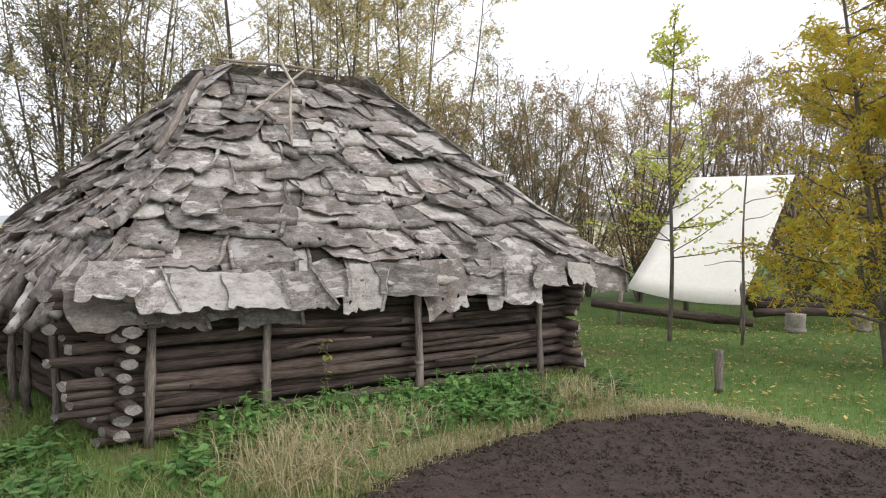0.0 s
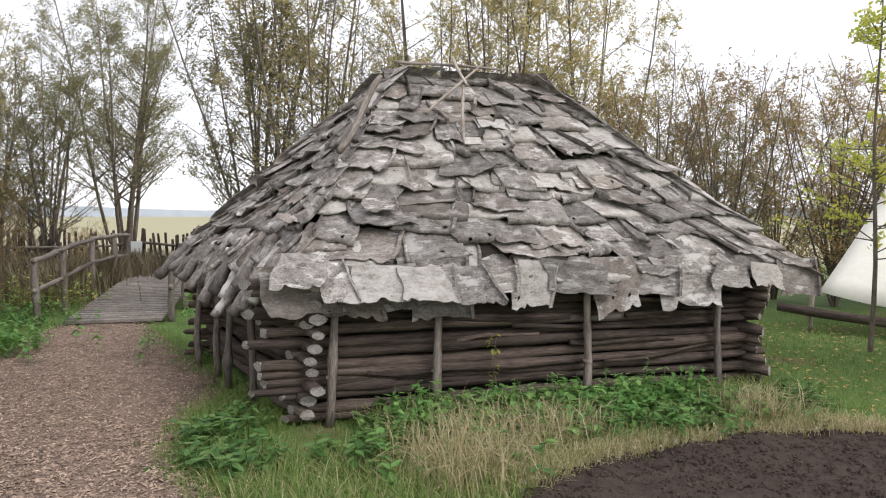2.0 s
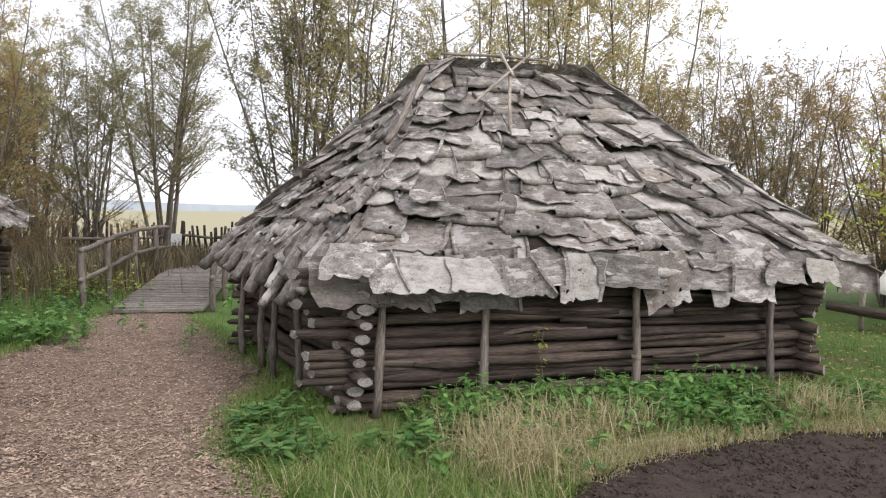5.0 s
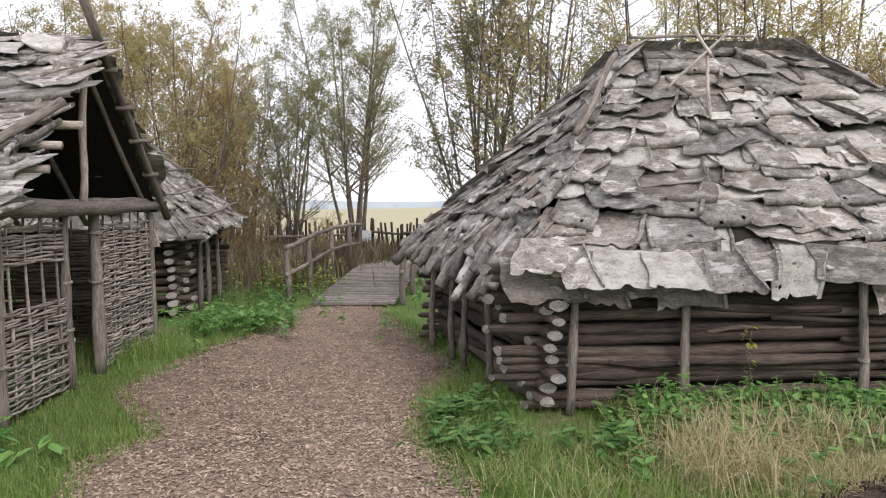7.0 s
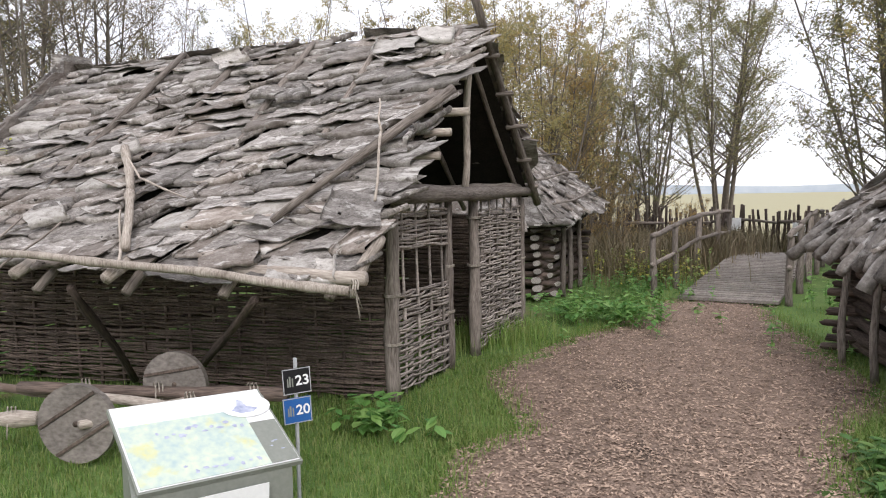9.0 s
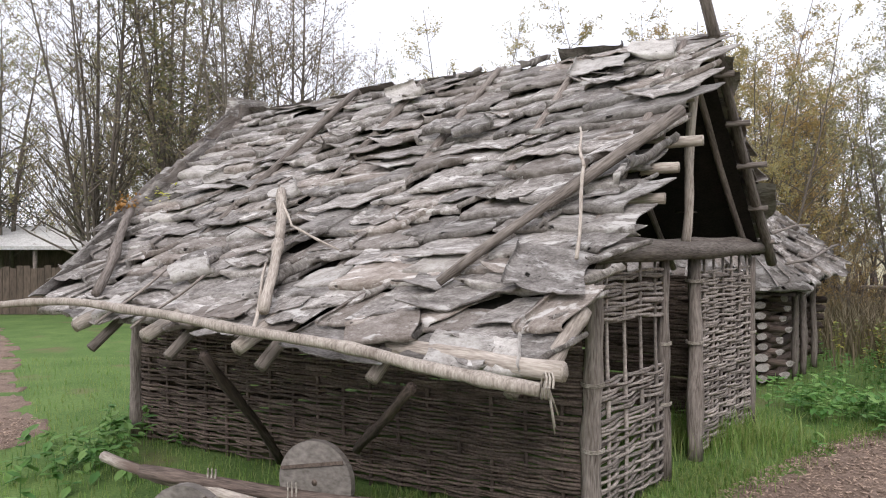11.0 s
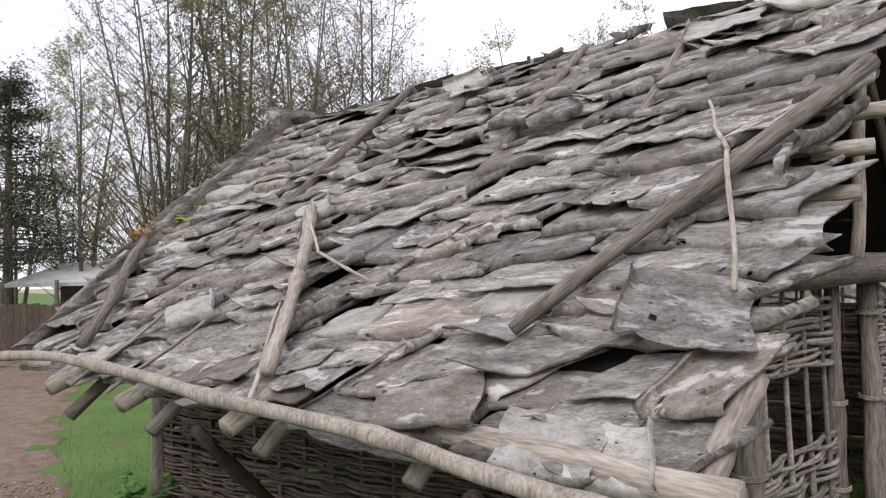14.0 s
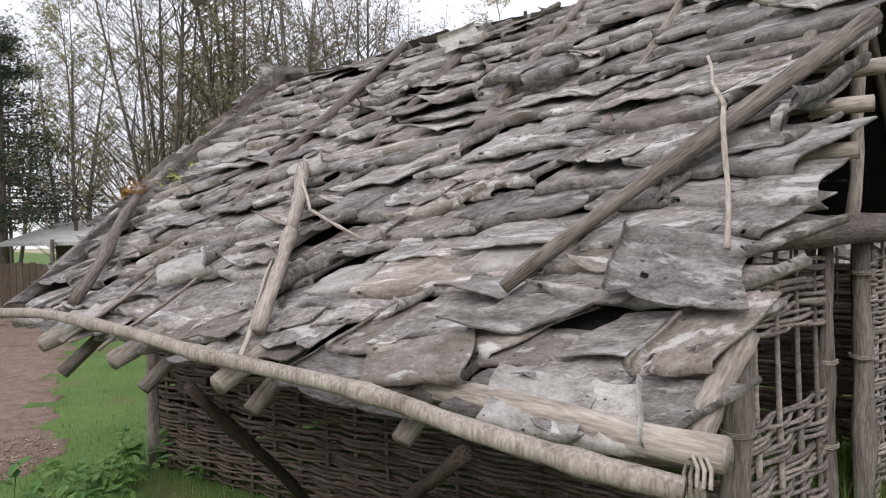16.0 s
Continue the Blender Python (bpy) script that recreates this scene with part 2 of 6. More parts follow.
BROWN_BOARD = material("brown_boarding", (0.05, 0.04, 0.03), (0.13, 0.10, 0.075), 4, 0.9, 0.4, (1, 1, 0.2), 30, 0.15)
WILLOW = leaf_material("willow_leaves", [(0.36, 0.33, 0.13), (0.47, 0.41, 0.18), (0.54, 0.41, 0.15), (0.40, 0.38, 0.20), (0.54, 0.49, 0.28)], 0.55)
RUSSET = leaf_material("russet_leaves", [(0.44, 0.30, 0.12), (0.38, 0.30, 0.13), (0.50, 0.33, 0.11), (0.28, 0.24, 0.12)], 0.5)
GREYGREEN = leaf_material("grey_green_leaves", [(0.20, 0.23, 0.10), (0.30, 0.30, 0.16), (0.34, 0.28, 0.12), (0.17, 0.18, 0.08)], 0.45)
DRY_LEAF = leaf_material("dry_brown_leaves", [(0.26, 0.21, 0.14), (0.34, 0.27, 0.17), (0.30, 0.27, 0.16), (0.22, 0.18, 0.13)], 0.4)
YELLOW = leaf_material("yellow_leaves", [(0.88, 0.62, 0.06), (0.78, 0.62, 0.07), (0.52, 0.56, 0.10), (0.90, 0.56, 0.05)], 0.55)
LIME = leaf_material("yellow_green_leaves", [(0.46, 0.52, 0.10), (0.60, 0.56, 0.10), (0.32, 0.42, 0.10)], 0.5)
PINE = leaf_material("pine_needles", [(0.018, 0.035, 0.018), (0.03, 0.055, 0.025), (0.04, 0.06, 0.03)], 0.15)
WEED = leaf_material("nettle_leaves", [(0.07, 0.19, 0.045), (0.14, 0.30, 0.07), (0.22, 0.36, 0.10), (0.10, 0.24, 0.06)])
BRAMBLE = leaf_material("bramble_leaves", [(0.12, 0.20, 0.05), (0.20, 0.26, 0.07), (0.42, 0.36, 0.08), (0.10, 0.16, 0.04), (0.24, 0.16, 0.06)])
BLADE = leaf_material("grass_blades", [(0.10, 0.20, 0.035), (0.18, 0.28, 0.06), (0.26, 0.29, 0.10), (0.14, 0.23, 0.05)])
STRAW = leaf_material("dry_grass", [(0.64, 0.54, 0.33), (0.50, 0.43, 0.23), (0.38, 0.36, 0.16), (0.72, 0.63, 0.43)])

def far_field(m, at, normal, colour):
    """Turns the lawn into dry meadow past a line."""
    n, l = m.node_tree.nodes, m.node_tree.links
    b = n["Principled BSDF"]
    geo = n.new("ShaderNodeNewGeometry")
    off, dot = n.new("ShaderNodeVectorMath"), n.new("ShaderNodeVectorMath")
    off.operation, dot.operation = "SUBTRACT", "DOT_PRODUCT"
    off.inputs[1].default_value, dot.inputs[1].default_value = at, normal
    l.new(geo.outputs["Position"], off.inputs[0])
    l.new(off.outputs[0], dot.inputs[0])
    mr, mx = n.new("ShaderNodeMapRange"), n.new("ShaderNodeMix")
    mr.inputs["From Min"].default_value, mr.inputs["From Max"].default_value = 0.0, 2.5
    mx.data_type = "RGBA"
    mx.inputs["B"].default_value = (*colour, 1)
    l.new(dot.outputs["Value"], mr.inputs["Value"])
    l.new(mr.outputs[0], mx.inputs["Factor"])
    l.new(b.inputs["Base Color"].links[0].from_socket, mx.inputs["A"])
    l.new(mx.outputs["Result"], b.inputs["Base Color"])


far_field(LAWN, (-12, 15, 0), (-0.43, 0.9, 0), (0.37, 0.345, 0.215))

# ---- building helpers ----
rng = random.Random(7)
U = rng.uniform


class Build:
    """Collects verts and faces of one mesh."""

    def __init__(self):
        self.v, self.f = [], []

    def add(self, verts, faces):
        k = len(self.v)
        self.v.extend(verts)
        self.f.extend([tuple(i + k for i in f) for f in faces])

    def tube(self, pts, radii, sides=6, caps=True, rough=0.0, r=None):
        r = r or rng
        pts = [Vector(p) for p in pts]
        k, n = len(self.v), len(pts)
        up = Vector((0, 0, 1)) if abs((pts[-1] - pts[0]).normalized().z) < 0.9 else Vector((1, 0, 0))
        for i, p in enumerate(pts):
            d = (pts[min(i + 1, n - 1)] - pts[max(i - 1, 0)]).normalized()
            a = d.cross(up).normalized()
            b = d.cross(a)
            for s in range(sides):
                w = 2 * math.pi * s / sides
                q = radii[i] * (1 + rough * (r.random() - 0.5))
                self.v.append(p + a * (math.cos(w) * q) + b * (math.sin(w) * q))
        for i in range(n - 1):
            for s in range(sides):
                t = (s + 1) % sides
                self.f.append((k + i * sides + s, k + i * sides + t, k + (i + 1) * sides + t, k + (i + 1) * sides + s))
        if caps:
            self.f.append(tuple(k + s for s in range(sides))[::-1])
            self.f.append(tuple(k + (n - 1) * sides + s for s in range(sides)))

    def box(self, m, x, y, z):
        """A box of size x, y, z, centred in x and y and standing on z = 0 of the pose m."""
        c = [m @ Vector((sx * x / 2, sy * y / 2, h)) for h in (0, z) for sx, sy in ((-1, -1), (1, -1), (1, 1), (-1, 1))]
        self.add(c, [(3, 2, 1, 0), (4, 5, 6, 7), (0, 1, 5, 4), (1, 2, 6, 5), (2, 3, 7, 6), (3, 0, 4, 7)])

    def mesh(self, name, mat, smooth=False):
        me = bpy.data.meshes.new(name)
        me.from_pydata([tuple(v) for v in self.v], [], self.f)
        me.materials.append(mat)
        if smooth:
            me.polygons.foreach_set("use_smooth", [True] * len(me.polygons))
        me.update()
        return me


def part(name, data, parent=None, m=None, label=""):
    """One mesh object under a thing or part; several may share data."""
    ob = new(name, data)
    if m is not None:
        ob.matrix_basis = m
    ob.parent = parent
    return tagged(ob, label) if label else ob


def thing(name, at, label, category, group="", kind=""):
    """An Empty at a thing's base, to parent its parts. Parts are given in world coordinates through its inverse."""
    ob = new(name)
    ob.location = at
    ob.empty_display_size = 0.1
    return tagged(ob, label, category, group, kind)


def under(parent, m):
    return Matrix.Translation(-Vector(parent.location)) @ m


def axes(o, x, y):
    """A pose at o with its x axis along x and its y axis near y."""
    x = Vector(x).normalized()
    z = x.cross(Vector(y)).normalized()
    y = z.cross(x)
    return Matrix(((x.x, y.x, z.x, o[0]), (x.y, y.y, z.y, o[1]), (x.z, y.z, z.z, o[2]), (0, 0, 0, 1)))


def along(a, b):
    """A pose at a whose z axis points to b."""
    d = Vector(b) - Vector(a)
    return Matrix.Translation(a) @ d.to_track_quat("Z", "Y").to_matrix().to_4x4()


def lerp(a, b, t):
    return Vector(a).lerp(Vector(b), t)


def stick_mesh(name, length, r0, r1, mat, wobble=0.0, sides=8, knots=2, seed=1, steps=9):
    """A rough pole of unit build along z: tapered, a little bent, with knots."""
    r = random.Random(seed)
    b = Build()
    ph, ph2 = r.uniform(0, 6), r.uniform(0, 6)
    kn = [r.uniform(0.1, 0.9) for _ in range(knots)]
    pts, rad = [], []
    for i in range(steps + 1):
        t = i / steps
        q = r0 + (r1 - r0) * t
        q *= 1 + 0.16 * (r.random() - 0.5) + sum(0.3 * math.exp(-((t - k) * 30) ** 2) for k in kn)
        pts.append((wobble * math.sin(t * 5 + ph) * min(1, 4 * t * (1.2 - t)), wobble * math.sin(t * 4 + ph2) * min(1, 4 * t * (1.2 - t)), t * length))
        rad.append(q)
    b.tube(pts, rad, sides, True, 0.12, r)
    if name == "log":
        # axe-cut ends: the last ring is drawn in and slants
        for ring, way in ((0, -1), (steps, 1)):
            for s_ in range(sides):
                v = b.v[ring * sides + s_]
                v.z += way * (v.x * r.uniform(0.3, 0.9) + 0.012 * (r.random() - 0.5))
                v.x, v.y = v.x * 0.86, v.y * 0.86
    return b.mesh(name, mat, True)


def pole(name, parent, a, b, r0, r1, mat, wobble=0.01, sides=8, knots=2, label="", steps=9):
    """A pole part from a to b in world coordinates."""
    a, b = Vector(a), Vector(b)
    me = stick_mesh(name, (b - a).length, r0, r1, mat, wobble, sides, knots, rng.randrange(10 ** 6), steps)
    return part(name, me, parent, under(parent, along(a, b)), label)


def bent_pole(name, parent, a, b, bends, r0, r1, mat):
    """A crooked pole from a to b: bends give the share of the length, and the offsets sideways and upwards."""
    a, b = Vector(a), Vector(b)
    across = Vector((0, 0, 1)).cross(b - a).normalized()
    knees = [a.lerp(b, t) + across * x + Vector((0, 0, z)) - Vector(parent.location) for t, x, z in bends]
    pts, radii = [], []
    for k in range(len(knees) - 1):
        for i in range(4):
            t = i / 4
            p0, p1, p2, p3 = knees[max(k - 1, 0)], knees[k], knees[k + 1], knees[min(k + 2, len(knees) - 1)]
            pts.append(0.5 * (2 * p1 + (p2 - p0) * t + (2 * p0 - 5 * p1 + 4 * p2 - p3) * t * t + (3 * p1 - p0 - 3 * p2 + p3) * t ** 3))
            radii.append((r0 + (r1 - r0) * (k + t) / len(knees)) * (1 + U(-0.06, 0.06) + (0.22 if i == 0 and k % 2 else 0)))
    bld = Build()
    bld.tube(pts + [knees[-1]], radii + [r1], 10, True, 0.08)
    return part(name, bld.mesh(name, mat, True), parent)


# ---- bark sheets for the roofs ----
def sheet_mesh(seed, mat, ragged=1.0, torn=False):
    """A stiff bark sheet about 1 wide (x) and 1 high (y, up the slope): torn crisp edges, creases, a lower edge rolled into a tube or flared and split, one curled side and a lifted corner."""
    r = random.Random(seed)
    nx, ny = 16, 12
    lean = r.uniform(-0.25, 0.25)
    side = r.choice((-1, 1, 1, 0, 0))
    tube = r.random() < 0.8 and not torn
    lip, roll = r.uniform(0.2, 0.8), r.uniform(0.5, 1.2)
    rad0, rad1 = r.uniform(0.03, 0.065), r.uniform(0.03, 0.065)
    turn = r.uniform(1.7, 3.4)
    ph = [r.uniform(0, 6.28) for _ in range(9)]
    holes = [(r.randrange(2, nx - 2), r.randrange(3, 6)) for _ in range(r.choice((0, 0, 0, 1, 2)))]
    fold = r.uniform(0.1, 0.5) * r.choice((-1, 1))
    bow, twist = r.uniform(-0.02, 0.03), r.uniform(-0.05, 0.05)
    corner, curl = r.choice((0, 1)), r.choice((0, 0, 0, r.uniform(0.03, 0.09)))
    slope = r.uniform(-0.12, 0.12)
    tears = [(r.uniform(0.08, 0.92), r.uniform(0.03, 0.07), r.uniform(0.03, 0.10)) for _ in range(r.randrange(1, 4))]
    pts = []
    for j in range(ny + 1):
        for i in range(nx + 1):
            u, v = i / nx, (j / ny) ** 1.5
            x = u - 0.5 + lean * (v - 0.5)
            cut = 0.035 * math.sin(u * 3 + ph[0]) + 0.012 * math.sin(u * 15 + ph[1]) + slope * (u - 0.5)
            if not tube:
                cut += 0.012 * (r.random() - 0.5) + 0.02 * math.sin(u * 8 + ph[6]) + sum(d * max(0.0, 1 - abs(u - c) / (w * 1.6)) for c, w, d in tears)
            y = v + ragged * cut * (1 - v)
            x += ragged * (0.03 * math.sin(v * 7 + ph[2]) * (2 * u - 1) + 0.008 * (r.random() - 0.5))
            z = bow * math.sin(math.pi * u) + 0.010 * math.sin(u * 6 + ph[3]) * math.cos(v * 3 + ph[4]) + 0.005 * math.sin(u * 19 + v * 11 + ph[5]) + 0.003 * (r.random() - 0.5)
            z += twist * (u - 0.5) * (0.6 - v)
            z += 0.035 * max(0.0, 1 - abs(u - 0.5 - fold * (v - 0.4)) * 14) * math.sin(ph[7])
            if tube and v < 0.24:
                e = (0.24 - v) / 0.24
                w, rad = e * turn, rad0 + (rad1 - rad0) * u
                y = 0.24 + ragged * cut * 0.8 - rad * math.sin(w) - 0.10 * e * max(0.0, 1 - e)
                z -= rad * (1 - math.cos(w)) - 0.006 * math.sin(u * 9 + ph[8])
            elif not tube and v < 0.3:
                e = (0.3 - v) / 0.3
                z += lip * (0.03 * e + 0.03 * e * e * math.sin(u * 9 + ph[1]))
            near = max(0.0, 1 - math.hypot((u - corner) * 1.2, v * 1.1) / 0.5)
            z += curl * near * near * 2
            s = (u - 0.5) * 2 * side
            if side and s > 0.72:
                w = (s - 0.72) / 0.28 * 4.4 * roll
                x = (0.36 * side + lean * (v - 0.5)) + side * (0.045 * math.sin(w) + 0.012 * w * (1 - roll * 0.4)) + 0.012 * math.sin(v * 9 + ph[2])
                z += 0.045 * (1 - math.cos(w))
            pts.append(Vector((x, y, z)))
    b = Build()
    idx = lambda i, j: j * (nx + 1) + i
    base = len(pts)
    drop = Vector((0, 0, 0.014))
    b.v = pts + [p - drop for p in pts]
    for j in range(ny):
        for i in range(nx):
            if (i, j) in holes:
                continue
            q = (idx(i, j), idx(i + 1, j), idx(i + 1, j + 1), idx(i, j + 1))
            b.f.append(q)
            b.f.append(tuple(k + base for k in q[::-1]))
    rim = [(idx(i, 0), idx(i + 1, 0)) for i in range(nx)] + [(idx(nx, j), idx(nx, j + 1)) for j in range(ny)]
    rim += [(idx(0, j + 1), idx(0, j)) for j in range(ny)]
    for p, q in rim:
        b.add([pts[q], pts[p], pts[p] - drop, pts[q] - drop], [(0, 1, 2, 3)])
    return b.mesh("bark_sheet", mat, True)


SHEETS = [sheet_mesh(100 + k, BARK_SHEET) for k in range(30)]
TORN = [sheet_mesh(300 + k, BARK_SHEET, 1.2, True) for k in range(8)]
TORN_PALE = [sheet_mesh(330 + k, BARK_FRESH, 1.2, True) for k in range(4)]
PALE_SHEETS = [sheet_mesh(200 + k, BARK_FRESH) for k in range(5)]


def inside(p, poly):
    hit, n = False, len(poly)
    for k in range(n):
        (x0, y0), (x1, y1) = poly[k], poly[(k + 1) % n]
        if (y0 > p[1]) != (y1 > p[1]) and p[0] < (x1 - x0) * (p[1] - y0) / (y1 - y0) + x0:
            hit = not hit
    return hit


tilt_of = lambda f: (U(-f - 2, 3 - f), U(-3, 3))


def sheet_face(parent, a, b, l, r, courses, width, pale=0.04, gaps=(), lift=0.03, sag=0.0, skew=0.0, height=None, flap=9):
    """Lays overlapping bark sheets over the roof face with eave a-b and ridge l-r."""
    a, b, l, r = map(Vector, (a, b, l, r))
    slope = ((l + r) / 2 - (a + b) / 2).length
    high = height or slope / courses * 2.0
    for c in range(courses):
        v = c / courses
        p, q = a.lerp(l, v), b.lerp(r, v)
        span = (q - p).length
        x = -width * U(0.05, 0.2)
        while x < span - width * 0.2:
            w = min(width * (U(0.6, 1.1) if rng.random() < 0.6 else U(1.1, 1.75)), span + 0.12)
            x = min(x, span - w + 0.08)
            t = min(max((x + w / 2) / max(span, 1e-3), 0.02), 0.98)
            o = p.lerp(q, t)
            up = l.lerp(r, t) - a.lerp(b, t)
            ex = (b - a).normalized()
            normal = ex.cross(up).normalized()
            o = o + up.normalized() * (slope / courses * U(-0.32, 0.32)) + normal * (lift + U(0, 0.02))
            o.z -= sag * math.sin(math.pi * t) * (1 - v)
            x += w * U(0.72, 0.95)
            if any(g0 < t < g1 and h0 <= c <= h1 for g0, g1, h0, h1 in gaps):
                continue
            h = min(high * U(0.85, 1.35), slope * (1 - v) + 0.04)
            o = o + normal * (h * math.sin(radians(flap)) * 0.75 - 0.045)
            uq = up.normalized()
            slant = Matrix(((1, ex.dot(uq) / max(0.3, uq.cross(ex).length), 0, 0), (0, 1, 0, 0), (0, 0, 1, 0), (0, 0, 0, 1)))
            m = axes(o, ex, up) @ slant @ pose(0, 0, 0, *tilt_of(flap), U(-8, 8) * min(1, span / 1.5))
            if skew:
                m = m @ Matrix(((1, skew * U(0.6, 1.3), 0, 0), (skew * U(0.1, 0.75), 1, 0, 0), (0, 0, 1, 0), (0, 0, 0, 1)))
            m = m @ Matrix.Diagonal((w * rng.choice((-1, 1)) if not skew else w, h, (w + h) * 0.62 * U(0.8, 1.25), 1))
            me = rng.choice(PALE_SHEETS if rng.random() < pale else SHEETS)
            part("bark_sheet", me, parent).matrix_parent_inverse = under(parent, m)


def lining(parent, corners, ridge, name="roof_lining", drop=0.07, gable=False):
    """A deck added under the sheets, near-black to stand for the shade there: a closed hipped slab from eave corners a
    b c d and ridge ends l r (l over a and d).
    """
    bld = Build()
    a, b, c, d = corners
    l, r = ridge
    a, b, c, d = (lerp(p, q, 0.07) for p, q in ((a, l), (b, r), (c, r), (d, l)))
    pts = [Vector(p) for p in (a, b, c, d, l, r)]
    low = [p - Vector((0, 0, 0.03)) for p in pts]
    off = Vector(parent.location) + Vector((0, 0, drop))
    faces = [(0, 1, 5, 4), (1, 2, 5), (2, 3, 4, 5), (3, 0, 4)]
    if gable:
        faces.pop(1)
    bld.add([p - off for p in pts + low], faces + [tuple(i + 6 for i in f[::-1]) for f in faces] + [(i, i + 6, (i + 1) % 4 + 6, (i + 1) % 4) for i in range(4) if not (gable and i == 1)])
    return part(name, bld.mesh(name, SHADE_LINING), parent, label="added roof lining, near-black to stand for shade")


LOG_MESHES = {}


def log(parent, a, b, r, name="log", mat=LOG):
    """A horizontal log with its length baked in, bark on the round and a grey sawn end."""
    a, b = Vector(a), Vector(b)
    key = (round((b - a).length, 1), round(r, 2), rng.randrange(4), mat.name)
    if key not in LOG_MESHES:
        me = stick_mesh(name, (b - a).length, r, r * U(0.86, 1.0), mat, 0.03, 10, 5, rng.randrange(10 ** 6), 20)
        me.materials.append(LOG_END)
        for p in me.polygons:
            if len(p.vertices) > 4:
                p.material_index = 1
                p.use_smooth = False
        LOG_MESHES[key] = me
    me = LOG_MESHES[key]
    m = along(a, b) @ Matrix.Diagonal((1.06, 0.82, 1, 1)) if abs((along(a, b).to_3x3() @ Vector((0, 1, 0))).z) > 0.7 else along(a, b) @ Matrix.Diagonal((0.82, 1.06, 1, 1))
    return part(name, me, parent, under(parent, m))


# ---- log hut with the hipped roof ----
HA, HB, HC, HD = Vector((-2.32, 4.50, 1.03)), Vector((1.5, 6.9, 1.02)), Vector((-0.55, 9.05, 1.2)), Vector((-4.9, 6.8, 1.06))
HL, HR = Vector((-2.2, 6.45, 2.88)), Vector((-0.95, 7.32, 2.88))
log_hut = thing("log_hut", (-1.5, 6.7, 0), "grey log hut with a hipped roof of weathered bark sheets", "hut")
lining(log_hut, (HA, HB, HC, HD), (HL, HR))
W0, W1, W2, W3 = Vector((-2.27, 4.73, 0)), Vector((0.98, 6.82, 0)), Vector((-0.75, 8.7, 0)), Vector((-4.4, 6.75, 0))
out = lambda p, q, d: (q - p).normalized() * d
for side, (p, q) in enumerate(((W0, W1), (W1, W2), (W2, W3), (W3, W0))):
    z = 0.05 + (0.045 if side % 2 else 0)
    while z < 1.1:
        r0 = U(0.038, 0.06) if side % 2 == 0 else U(0.044, 0.062)
        e0, e1 = (U(0.08, 0.42), U(0.14, 0.28)) if side == 0 else (U(0.14, 0.28), U(0.12, 0.27) if side == 3 else U(0.14, 0.28))
        log(log_hut, p - out(p, q, e0) + Vector((0, 0, z + U(-0.014, 0.014))), q + out(p, q, e1) + Vector((0, 0, z + U(-0.024, 0.024))), r0)
        z += r0 * (1.5 if side % 2 == 0 else 1.72)
# thin split branches wedged over the joints of the front wall
fout = Vector((0.542, -0.84, 0))
for t0, t1, z0, z1 in ((0.10, 0.55, 0.80, 0.70), (0.28, 0.66, 0.97, 0.93), (0.30, 0.48, 0.56, 0.60), (0.42, 0.90, 0.66, 0.60), (0.60, 1.02, 0.86, 0.80), (0.63, 0.95, 0.33, 0.42), (0.12, 0.30, 0.36, 0.33), (0.55, 0.80, 0.50, 0.47), (0.68, 1.0, 0.70, 0.72)):
    pole("branch", log_hut, W0.lerp(W1, t0) + fout * 0.065 + Vector((0, 0, z0)), W0.lerp(W1, t1) + fout * 0.06 + Vector((0, 0, z1)), U(0.016, 0.024), U(0.012, 0.018), LOG, 0.022, 7, 3, "", 14)
for t, lean in ((0.047, 0.03), (0.252, 0.02), (0.58, 0.0), (0.905, -0.02)):
    o = W0.lerp(W1, t) + Vector((0.542, -0.84, 0)) * 0.12
    pole("post", log_hut, o, o + Vector((lean + 0.03, -0.02, 1.08)), 0.034, 0.027, POST, 0.012)
for t, off in ((0.22, 0.2), (0.45, 0.22), (0.62, 0.2), (0.85, 0.24)):
    o = W0.lerp(W3, t) + Vector((-0.72, -0.7, 0)) * off
    pole("post", log_hut, o, o + Vector((0.02, 0.0, 1.12)), 0.032, 0.028, POST, 0.014)
# near-black boards added behind the logs, so that the gaps look shaded
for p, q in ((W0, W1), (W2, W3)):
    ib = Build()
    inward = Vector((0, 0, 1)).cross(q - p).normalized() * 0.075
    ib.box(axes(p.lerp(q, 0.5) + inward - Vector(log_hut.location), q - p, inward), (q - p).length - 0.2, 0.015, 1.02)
    part("inner_wall", ib.mesh("inner_wall", SHADE_LINING), log_hut, label="added near-black board that stands for shade between the logs")
log(log_hut, W0 + Vector((-0.72, 0.35, 0.74)), W0 + Vector((-0.1, 0.35, 0.76)), 0.03, "crossbar", POST)
log(log_hut, W0 + Vector((-0.02, -0.1, 1.02)), W1 + Vector((0.25, 0.0, 1.0)), 0.04, "eave_pole", POST)
log(log_hut, W0 + Vector((-0.06, -0.2, 1.04)), W3 + Vector((-0.2, -0.02, 1.2)), 0.04, "eave_pole", POST)
sheet_face(log_hut, HA, HB, HL, HR, 13, 0.36, 0.16, flap=12, gaps=((0.07, 0.19, 2, 2), (0.30, 0.345, 1, 1), (0.80, 0.83, 1, 1)), sag=0.05)
sheet_face(log_hut, HD, HA, HL, HL, 13, 0.33, 0.08, flap=12)
sheet_face(log_hut, HB, HC, HR, HR, 10, 0.32, 0.06)
sheet_face(log_hut, HC, HD, HR, HL, 9, 0.40, 0.02)
